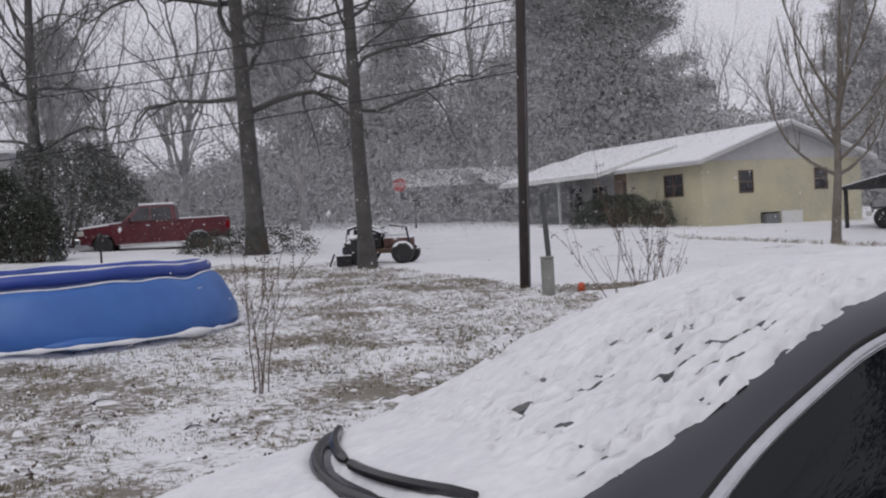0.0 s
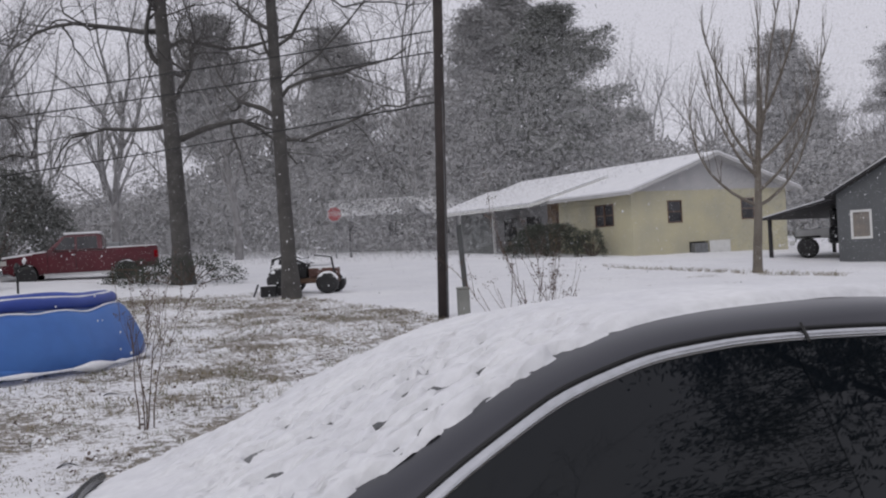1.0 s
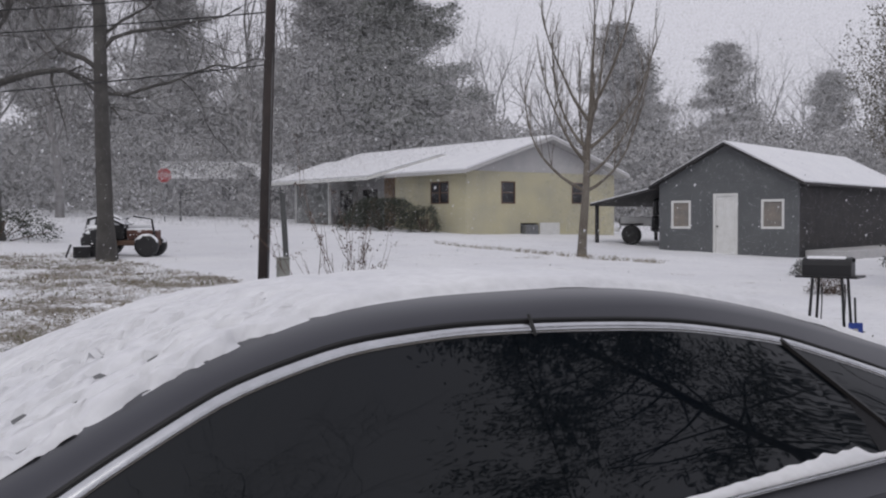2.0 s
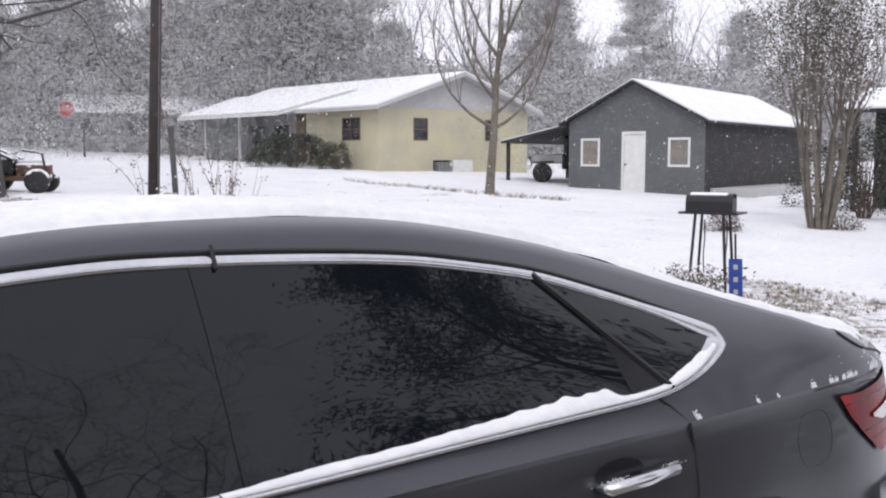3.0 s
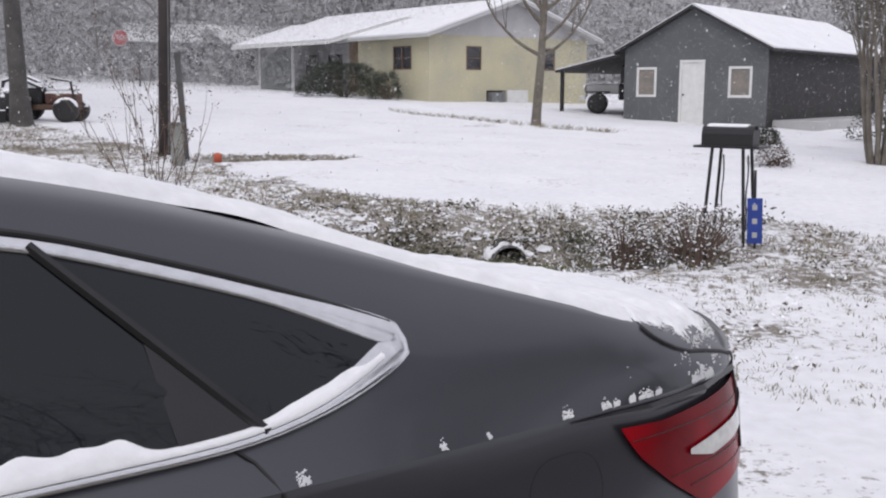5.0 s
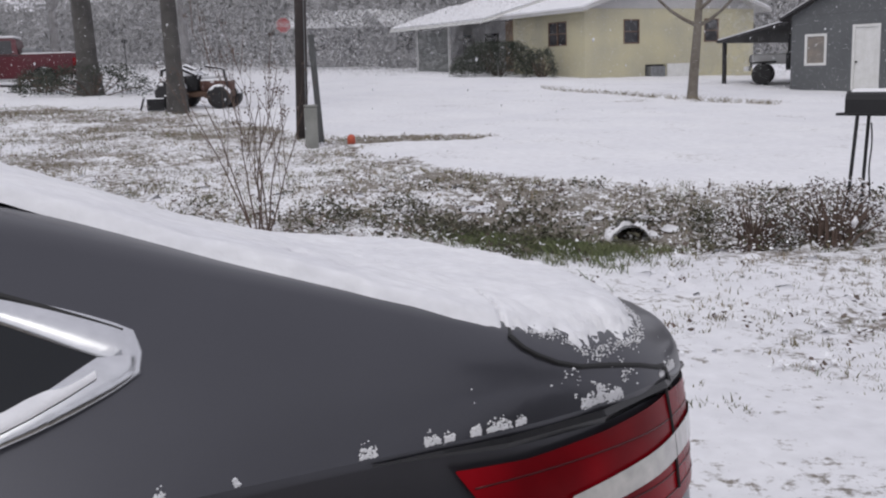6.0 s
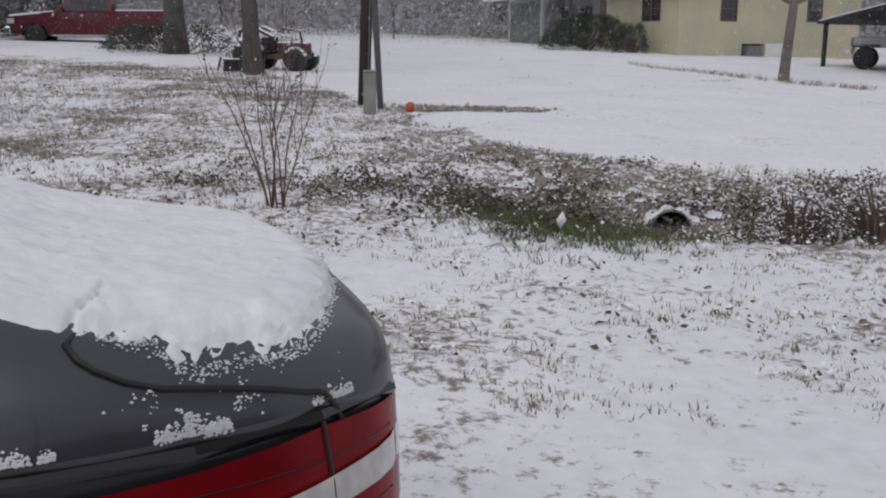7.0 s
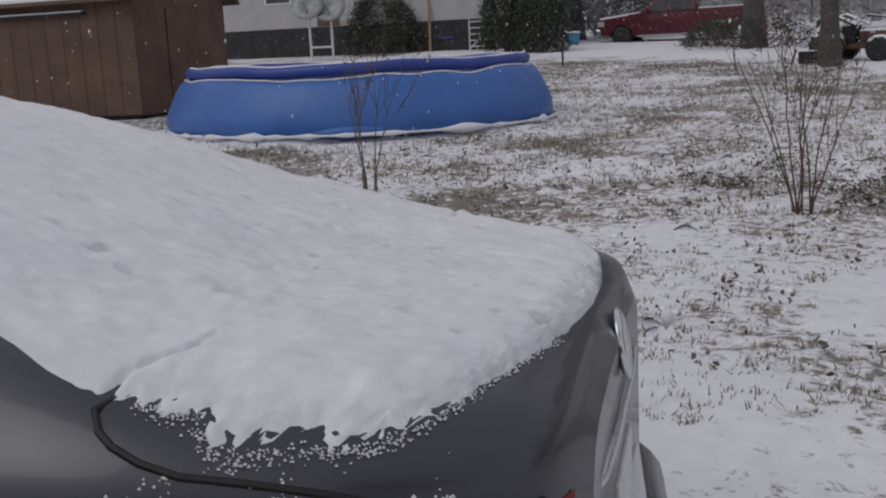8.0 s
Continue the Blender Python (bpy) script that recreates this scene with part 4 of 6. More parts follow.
def mailboxes():
    base = lie(7.75, 9.1)
    st = thing("mailbox_stand", pose(7.75, 9.1, base, 0, 0, -46), "black steel stand with four legs for two mailboxes", "stand")
    for x in (-0.2, 0.2):
        for y in (-0.13, 0.13):
            part("leg", tube([(x * 1.15, y * 1.3, -0.15), (x * 0.8, y, 1.0)], 0.017, 8), STEEL_BLACK, st)
    part("top_plate", box(-0.34, -0.2, 1.0, 0.34, 0.2, 1.025, 0.004), STEEL_BLACK, st)
    for s in (-0.13, 0.13):
        part("twisted_brace", tube([(s, 0.13 + 0.02 * math.sin(i), 0.12 + 0.08 * i) for i in range(11)], 0.008, 5), STEEL_BLACK, st)
    prof = [(-0.085, 0), (0.085, 0), (0.085, 0.12), (0.07, 0.17), (0.04, 0.197), (0, 0.205), (-0.04, 0.197), (-0.07, 0.17), (-0.085, 0.12)]
    one = None
    for y, x in ((-0.10, 0.0), (0.10, -0.06)):
        at = pose(7.75, 9.1, base + 1.026, 0, 0, -46) @ Matrix.Translation((x, y, 0)) @ pose(0, 0, 0, 0, 0, 90)
        if one is None:
            one = thing("mailbox", at, "black metal mailbox dusted with snow", "mailbox", "mailboxes")
            part("body", prism(prof, -0.26, 0.26), STEEL_BLACK, one)
            part("door", prism([(a * 1.04, b * 1.02) for a, b in prof], -0.275, -0.262), STEEL_BLACK, one)
            part("latch", box(-0.015, -0.295, 0.16, 0.015, -0.276, 0.2, 0.003), STEEL_BLACK, one)
            part("flag", box(0.087, -0.1, 0.06, 0.092, 0.05, 0.1, 0.001), STEEL_BLACK, one)
            part("snow_cap", prism([(-0.05, 0.186), (-0.02, 0.203), (0.03, 0.201), (0.03, 0.206), (0.0, 0.214), (-0.04, 0.202)], -0.2, 0.22), SNOW, one)
        else:
            copy_thing(one, at)
    sg = thing("blue_sign", pose(7.87, 8.75, lie(7.95, 8.75), 0, -2, -35), "narrow blue upright sign on a thin stake", "sign")
    part("stake", box(-0.012, -0.006, -0.2, 0.012, 0.006, 0.80, 0.002), STEEL_BLACK, sg)
    part("plate", box(-0.075, -0.014, 0.06, 0.075, -0.007, 0.52, 0.002), SIGN_BLUE, sg)
    for z in (0.12, 0.26, 0.40):
        part("bar", box(-0.024, -0.018, z, 0.024, -0.015, z + 0.055, 0.001), PALE_GREY, sg)


mailboxes()


def boot_specks():
    """Crumbs of snow stuck to the rear wing, the boot edge and along the crease."""
    rng = random.Random(5)
    v, f = [], []
    for _ in range(8000):
        pick = rng.random()
        if pick < 0.62:
            x = rng.uniform(3.6, 4.72)
            clump = noise.noise((x * 11, 0, 1.0)) + 0.6 * noise.noise((x * 31, 0, 4.0)) + 0.22 * smooth(4.0, 4.4, x)
            if clump < 0.25:
                continue
            z = 0.940 + abs(rng.gauss(0, 0.0045)) * (1 + clump)
        elif pick < 0.8:
            x, z = rng.gauss(4.51, 0.028), rng.uniform(0.935, 1.0)
            if noise.noise((x * 45, z * 45, 3.0)) < 0.15:
                continue
        elif pick < 0.82:
            x, z = rng.gauss(rng.choice((3.28, 3.46)), 0.02), rng.gauss(0.868, 0.003)
        else:
            x, z = rng.uniform(4.2, 4.75), rng.uniform(0.915, 1.03)
            if rng.random() < (0.985 if pick < 0.9 else 0.4):
                continue
        if pick > 0.9:
            # loose grains along the edge of the snow on the boot
            x = rng.uniform(4.4, 4.77)
            y = float(np.interp(x, [4.40, 4.46, 4.49, 4.52, 4.60, 4.635, 4.665, 4.70, 4.735, 4.77], [0.771, 0.765, 0.787, 0.778, 0.738, 0.715, 0.68, 0.61, 0.50, 0.33])) + rng.gauss(-0.002, 0.006)
            x, z = min(4.78, x + abs(rng.gauss(0, 0.004))), -1.0
        x = min(x, 4.78)
        p = skin(x, -y / (curve_at(C_YR, x) - 0.09), 0.001) if z < 0 else on_side(x, min(z, curve_at(C_ZR, x)), 0.001 if pick < 0.8 or pick >= 0.82 else 0.034)
        s = rng.uniform(0.0009, 0.0026) * (1.5 if pick < 0.62 and rng.random() < 0.25 else 1)
        o = len(v)
        v += [p + Vector(q) * s for q in ((1, 0, 0), (0, -1, 0.3), (-1, 0, 0), (0, 0.4, 1), (0, 0.2, -0.6))]
        f += [tuple(o + i for i in t) for t in ((0, 1, 3), (1, 2, 3), (0, 4, 1), (1, 4, 2))]
    ob = raw("snow_crumbs", v, f, SNOW_CAR, smooth=True)
    ob.matrix_world = CAR
    tagged(ob, "crumbs of snow clinging to the sedan's rear wing", "snow", kind="stuff")


boot_specks()


# ---- trees ----
class Wood:
    def __init__(self):
        self.v, self.f = [], []

    def limb(self, pts, radii, n):
        v, f = tube_data(pts, radii, n, False)
        o = len(self.v)
        self.v += v
        self.f += [tuple(i + o for i in q) for q in f]


def grow(rng, thick, thin, p, d, length, r, depth, spread, rise, kink=0.18, kids=(3, 5), tips=None, low=0.35):
    """A limb and its boughs; boughs under 2.5 cm go to thin."""
    steps = 8 if depth > 1 else 4
    pts, rad = [p.copy()], [r]
    d = d.normalized()
    for i in range(steps):
        d = (d + Vector((rng.gauss(0, kink), rng.gauss(0, kink), rng.gauss(0, kink) + rise * 0.12))).normalized()
        p = p + d * (length / steps)
        pts.append(p.copy())
        rad.append(r * (1 - 0.72 * (i + 1) / steps))
    (thick if r > 0.025 else thin).limb(pts, rad, 9 if r > 0.12 else (6 if r > 0.03 else 3))
    if tips is not None and depth <= 1:
        tips.append((pts[-1], d.copy()))
        tips.append((pts[len(pts) // 2], d.copy()))
    if depth == 0:
        return
    for k in range(rng.randint(*kids)):
        t = low + (0.97 - low) * (k + rng.random()) / kids[1]
        i = min(steps - 1, int(t * steps))
        q = pts[i].lerp(pts[i + 1], t * steps - i)
        a = d.cross(Vector((rng.gauss(0, 1), rng.gauss(0, 1), rng.gauss(0, 1)))).normalized()
        nd = (d * (1 - spread) + a * spread + Vector((0, 0, rise * 0.4))).normalized()
        grow(rng, thick, thin, q, nd, length * rng.uniform(0.45, 0.72), max(0.004, rad[i] * rng.uniform(0.42, 0.62)), depth - 1, spread, rise, kink, kids, tips, 0.25)


def hang(x, y, down=0.1):
    return pose(x, y, land(x, y) - down)


def plain_tree(name, m, trunk, thin, material, label, thin_mat=None):
    t = thing(name, m, label, "tree")
    raw("trunk", trunk.v, trunk.f, material, t, smooth=True)
    if thin.v:
        raw("crown", thin.v, thin.f, thin_mat or material, t)
    return t


def oak(x, y, seed, h, r, label, lean=0.0, depth=4):
    """A bare hardwood with a straight trunk and long crooked limbs."""
    rng = random.Random(seed)
    a, b = Wood(), Wood()
    pts, rad = [], []
    for i in range(13):
        k = i / 12
        pts.append(Vector((lean * h * k + 0.14 * math.sin(3.1 * k + seed) * k, 0.10 * math.sin(2.3 * k + seed) * k, h * k)))
        rad.append(r * (1.35 if i == 0 else 1.0) * (1 - 0.62 * k))
    a.limb(pts, rad, 12)
    for k in range(17):
        t = 0.30 + 0.68 * (k + rng.random() * 0.9) / 17
        i = min(11, int(t * 12))
        q = pts[i].lerp(pts[i + 1], t * 12 - i)
        ang = k * 2.4 + rng.random()
        d = Vector((math.cos(ang), 0.7 * math.sin(ang), 0.22 + 0.6 * t))
        grow(rng, a, b, q, d, h * rng.uniform(0.30, 0.5) * (1.15 - 0.5 * t), rad[i] * rng.uniform(0.24, 0.44), depth - 1, 0.58, 0.20, 0.28, (4, 7))
    return plain_tree("oak_tree", hang(x, y), a, b, BARK, label)


def tuft(verts, faces, p, size, rng, count, flat=0.6, fat=0.22, leaf=1.0):
    """A spray of needles or leaves: small slivers about a point."""
    for _ in range(count):
        c = p + Vector((rng.gauss(0, size), rng.gauss(0, size), rng.gauss(0, size * flat)))
        u = Vector((rng.gauss(0, 1), rng.gauss(0, 1), rng.gauss(0, 0.6))).normalized() * size * leaf * rng.uniform(0.5, 1.0)
        w = u.cross(Vector((rng.gauss(0, 1), rng.gauss(0, 1), rng.gauss(0, 1)))).normalized() * size * leaf * fat
        o = len(verts)
        verts += [c - u * 0.5 - w * 0.4, c - u * 0.2 + w, c + u * 0.6, c + u * 0.1 - w]
        faces.append((o, o + 1, o + 2, o + 3))


def pine(x, y, seed, h, r, label, base=0.35, reach=4.6, needles=NEEDLE, bark=BARK, boughs=34, pads=4, dense=70, size=0.42, lean=0.0):
    """A loblolly pine: a bare straight trunk and crooked boughs that carry flat clumps of needles, with gaps between them."""
    rng = random.Random(seed)
    a = Wood()
    v, f = [], []
    spine = [Vector((0.2 * math.sin(k * 2.6 + seed) * k, 0.15 * math.sin(k * 3.3 + seed) * k, h * k)) for k in np.linspace(0, 1, 12)]
    a.limb(spine, [r * (1 - 0.85 * k) for k in np.linspace(0, 1, 12)], 8)
    for k in range(boughs):
        u = (k + rng.random()) / boughs
        t = base + (0.985 - base) * u
        i = min(10, int(t * 11))
        p = spine[i].lerp(spine[i + 1], t * 11 - i)
        long = reach * (0.16 + 0.86 * math.sin(math.pi * (0.42 + 0.58 * u)) ** 0.9) * rng.uniform(0.45, 1.12)
        ang = k * 2.39 + rng.uniform(-0.6, 0.6)
        long *= 1 + lean * math.cos(ang)
        d = Vector((math.cos(ang), math.sin(ang), rng.uniform(-0.12, 0.25) + 0.5 * u**2))
        pts = [p.copy()]
        for _ in range(5):
            d = (d + Vector((rng.gauss(0, 0.16), rng.gauss(0, 0.16), rng.gauss(0.03, 0.12)))).normalized()
            p = p + d * long / 5
            pts.append(p.copy())
        a.limb(pts, [max(0.012, r * 0.24 * (1 - 0.5 * t) * (1 - 0.16 * j)) for j in range(6)], 4)
        for j in range(pads):
            w = 0.42 + 0.6 * (j + rng.random() * 0.6) / pads
            m = min(4, int(w * 5))
            q = pts[m].lerp(pts[m + 1], min(1.0, w * 5 - m))
            q = q + Vector((rng.gauss(0, 0.14), rng.gauss(0, 0.14), rng.gauss(0.10, 0.06))) * long
            a.limb([pts[m], q], [0.02, 0.008], 3)
            c = size * rng.uniform(0.7, 1.35)
            tuft(v, f, q, c, rng, int(dense * (c / size) ** 1.6), 0.42, 0.10, 0.55)
            for _ in range(3):
                tuft(v, f, q + Vector((rng.gauss(0, c), rng.gauss(0, c), rng.gauss(0, c * 0.4))), c * 0.5, rng, dense // 4, 0.5, 0.12, 0.9)
    t = thing("pine_tree", hang(x, y), label, "tree")
    raw("trunk", a.v, a.f, bark, t, smooth=True)
    raw("crown", v, f, needles, t)
    return t


def shrub(x, y, seed, w, h, label, name="evergreen_shrub", leaf=LEAF, count=240, size=0.07, m=None, flat=0.8):
    """A dense evergreen bush of small leaves on short stems."""
    rng = random.Random(seed)
    a = Wood()
    v, f = [], []
    for k in range(26):
        ang, t = rng.random() * 6.28, rng.random()
        q = Vector((w * 0.5 * math.cos(ang) * t**0.5, w * 0.4 * math.sin(ang) * t**0.5, h * (0.95 - 0.45 * t) * rng.uniform(0.7, 1.05)))
        a.limb([Vector((0.1 * math.cos(ang), 0.1 * math.sin(ang), -0.05)), q * 0.55, q], [0.02, 0.014, 0.006], 4)
    for k in range(count):
        ang, t = rng.random() * 6.28, rng.random() ** 0.5
        lift = rng.random()
        rr = 0.5 * (1 - 0.55 * lift**2) * (0.7 + 0.3 * t) * (1 + 0.25 * math.sin(ang * 3 + seed))
        q = Vector((w * rr * math.cos(ang), w * 0.8 * rr * math.sin(ang), h * (0.06 + 0.9 * lift)))
        tuft(v, f, q, size, rng, 9, flat)
    t = thing(name, m or hang(x, y, 0.02), label, "bush")
    raw("stem", a.v, a.f, TWIG, t)
    raw("foliage", v, f, leaf, t)
    return t


def myrtle(x, y, seed, h, label, stems=7, material=TWIG, width=0.55, r=0.014, seedheads=True):
    """A many-stemmed bare shrub in a vase shape, with dry seed heads on its twigs."""
    rng = random.Random(seed)
    a = Wood()
    hv, hf = [], []
    for k in range(stems):
        ang = 6.28 * k / stems + rng.random()
        lean = width * rng.uniform(0.3, 1.0)
        tips = []
        grow(rng, a, a, Vector((0.06 * math.cos(ang), 0.06 * math.sin(ang), 0)), Vector((lean * math.cos(ang), lean * math.sin(ang), 1.25)), h * rng.uniform(0.75, 1.0), r, 2, 0.34, 0.5, 0.08, (1, 3), tips, 0.45)
        if seedheads:
            for p, d in tips:
                if rng.random() < 0.7:
                    tuft(hv, hf, p, 0.017 * h, rng, 9, 1.0, 0.4)
    t = thing("crepe_myrtle", hang(x, y, 0.03), label, "shrub")
    tagged(raw("stem", a.v, a.f, material, t), kind="stuff")
    if hv:
        tagged(raw("seed_head", hv, hf, material, t), kind="stuff")
    return t


oak(-2.22, 23.9, 6, 12.5, 0.21, "bare oak with dark bark and crooked limbs beside a parked mower", lean=-0.03)
oak(-6.64, 31.4, 9, 15.0, 0.33, "large bare oak with spreading snowy limbs near the red pickup", lean=-0.02)
oak(-17.5, 40.0, 17, 13.0, 0.30, "bare forked hardwood beyond the yard", depth=3)
myrtle(-1.53, 7.51, 3, 1.2, "young bare crepe myrtle with dry seed heads in the lawn", 5, r=0.009, width=0.32)
myrtle(2.13, 8.19, 8, 1.3, "bare crepe myrtle with seed heads by the ditch", 9, width=0.22, r=0.010)


def slim_tree():
    """A bare ornamental tree: arms sweep out and turn upright, each set with upright shoots."""
    rng = random.Random(21)
    a, b = Wood(), Wood()
    pts = [Vector((0.025 * k, 0.03 * math.sin(k), 0.42 * k)) for k in range(18)]
    a.limb(pts, [0.17] + [0.14 - 0.0073 * k for k in range(17)], 10)
    for k in range(11):
        ang = k * 2.4 + 0.4
        p = pts[5 + (k * 7) // 11].copy()
        d = Vector((math.cos(ang), 0.8 * math.sin(ang), 0.22 + 0.08 * k))
        reach, arm, rad, r = rng.uniform(3.4, 4.6), [p.copy()], [0.06], 0.06
        for i in range(9):
            d = (d.normalized() + Vector((rng.gauss(0, 0.07), rng.gauss(0, 0.07), 0.19))).normalized()
            p = p + d * reach / 9
            r *= 0.86
            arm.append(p.copy())
            rad.append(r)
        a.limb(arm, rad, 6)
        for i in range(3, 10):
            for _ in range(2):
                u = Vector((rng.gauss(0, 0.22), rng.gauss(0, 0.22), 1))
                grow(rng, a, b, arm[i], u, rng.uniform(0.6, 1.5), 0.017, 1, 0.25, 0.8, 0.06, (1, 3))
    plain_tree("crepe_myrtle_tree", hang(10.99, 28.0), a, b, BARK_PALE, "bare pale-barked ornamental tree with upright shoots", BARK_PALE)


slim_tree()
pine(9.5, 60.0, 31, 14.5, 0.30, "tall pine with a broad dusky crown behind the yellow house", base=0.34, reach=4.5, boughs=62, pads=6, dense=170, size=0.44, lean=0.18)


# ---- far woods ----
def far_hardwood(seed, h):
    rng = random.Random(seed)
    a, b = Wood(), Wood()
    pts = [Vector((0.3 * math.sin(k * 0.7 + seed), 0.2 * math.cos(k + seed), h * 0.62 * k / 6)) for k in range(7)]
    a.limb(pts, [0.26 * (1 - 0.1 * k) for k in range(7)], 7)
    for k in range(9):
        ang = k * 2.4 + seed
        i = 2 + (k * 4) // 9
        grow(rng, a, b, pts[i], Vector((0.55 * math.cos(ang), 0.55 * math.sin(ang), 0.9)), h * rng.uniform(0.3, 0.48), 0.10, 2, 0.45, 0.55, 0.12, (4, 6))
    t = thing("bare_tree", pose(0, 0, 0), "bare hardwood in the far wood, haze painted into its grey bark", "tree", "trees of the far wood")
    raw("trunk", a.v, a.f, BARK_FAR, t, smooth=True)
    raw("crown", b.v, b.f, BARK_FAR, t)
    return t


def far_wood():
    rng = random.Random(77)
    hard = [far_hardwood(s, h) for s, h in ((1, 15), (2, 18), (3, 13), (5, 20))]
    soft = [pine(0, 0, 60 + s, h, 0.22, "pine in the far wood, haze painted into its pale needles", base=b, reach=sp, needles=NEEDLE_FAR, bark=BARK_FAR, boughs=44, pads=5, dense=100, size=0.55) for s, h, b, sp in ((1, 15, 0.28, 3.8), (2, 18, 0.42, 4.0), (3, 12, 0.2, 3.4))]
    for t in soft:
        tagged(t, group="trees of the far wood")
    used = set()

    def put(kind, x, y):
        k = kind[rng.randrange(len(kind))]
        m = pose(x, y, land(x, y) - 0.15, 0, 0, rng.uniform(0, 360))
        if id(k) in used:
            copy_thing(k, m)
        else:
            used.add(id(k))
            k.matrix_world = m
    # left and middle: tall and dense; towards the grey house: lower and further
    for k in range(30):
        x = -62 + 72 * (k + rng.random()) / 30
        y = rng.uniform(62, 92)
        if x < -18 and k % 2:
            continue
        put(soft if rng.random() < (0.42 if x > -14 else 0.12) else hard, x, y)
    for k in range(26):
        x = 12 + 66 * (k + rng.random()) / 26
        put(hard if rng.random() < 0.95 else [soft[1], soft[0]], x, rng.uniform(84, 115))
    for k in range(9):
        x = -62 + 36 * rng.random()
        put(soft if rng.random() < 0.1 else hard, x, 34 + 26 * rng.random() if x < -34 else 50 + 20 * rng.random())
    for x, y in ((-20, 47), (-26, 45), (-14.5, 52), (-9, 54), (1, 63), (4.5, 66)):
        put(hard, x, y)
    v, f = [], []
    for k in range(5200):
        t = rng.random()
        x = -75 + 160 * t
        y = (56 + 14 * rng.random()) if x < 6 else (70 + 16 * rng.random())
        if x < -30:
            y = 45 + 25 * rng.random()
        top = (4.6 if x < 6 else 4.2) + 1.8 * noise.noise((x * 0.13, 0, 2.0)) + 1.2 * noise.noise((x * 0.5, 0, 5.0))
        z = land(x, y) + top * rng.random() ** 0.8
        tuft(v, f, Vector((x, y, z)), 0.42, rng, 34, 0.8, 0.34, 0.45)
    # the wood itself, a deep bank of crowns in the haze-paled colour
    for k in range(7200):
        x, y = rng.uniform(-26, 64), rng.uniform(70, 84)
        top = 3.5 + 5.5 * smooth(-20, -9, x) - 3.0 * smooth(14, 26, x)
        top *= 1 + 0.4 * noise.noise((x * 0.12, y * 0.1, 3.0)) + 0.35 * noise.noise((x * 0.42, y * 0.3, 6.0))
        tuft(v, f, Vector((x, y, land(x, y) + top * rng.random() ** 0.75)), 0.5, rng, 30, 0.7, 0.36, 0.62)
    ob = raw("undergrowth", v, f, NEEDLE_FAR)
    tagged(ob, "dense undergrowth along the edge of the far wood, coloured grey for haze", "undergrowth", kind="stuff")


far_wood()


def behind():
    """Pines and bare trees on the near side of the drive, seen in the car's windows, and an unseen hedge added to
    darken its paint.
    """
    pine(18.0, -1.2, 203, 20.5, 0.32, "tall dark pine beside the drive", base=0.40, reach=5.6, boughs=46, pads=5, dense=80, size=0.50)
    pine(-14, -16, 209, 20, 0.3, "tall dark pine across the drive", base=0.35, reach=5.0, boughs=36, pads=4, dense=50, size=0.55)
    oak(10.6, -9.6, 42, 13.0, 0.15, "bare hardwood across the drive", depth=4)
    rng = random.Random(61)
    v, f = [], []
    for k in range(4000):
        x = -25 + 60 * rng.random()
        y = -10.5 - 4 * rng.random()
        top = 3.6
        if k % 5 < 3:
            # the hedge turns along the drive, out of view, to darken the car's flank
            x, y, top = 10.0 + 2.0 * rng.random(), -7.5 + 7.0 * rng.random(), 1.7
        z = land(x, y) + (top + 0.4 * top * noise.noise((x * 0.2, 0, 1.0))) * rng.random()
        tuft(v, f, Vector((x, y, z)), 0.45, rng, 10, 0.7, 0.25)
    tagged(raw("undergrowth", v, f, LEAF), "dark evergreen hedge line, added out of view to darken the car's reflections", "undergrowth", kind="stuff")


behind()


# ---- red pickup ----
def wheel(parent, x, y, r, w, rim_mat=GALV, name="wheel", tyre_mat=RUBBER):
    rot = Matrix.Translation((x, y, r)) @ pose(0, 0, 0, 90, 0, 0)
    ty = part(name, lathe([(r * 0.62, -w / 2), (r * 0.94, -w / 2), (r, -w * 0.35), (r, w * 0.35), (r * 0.94, w / 2), (r * 0.62, w / 2)], 24, rot), tyre_mat, parent, "black tyre", True)
    part("rim", lathe([(0.03, -w * 0.42), (r * 0.35, -w * 0.36), (r * 0.6, -w * 0.47), (r * 0.62, -w * 0.3), (r * 0.62, w * 0.3), (r * 0.6, w * 0.47), (0.03, w * 0.42)], 18, rot), rim_mat, ty, smooth=True)


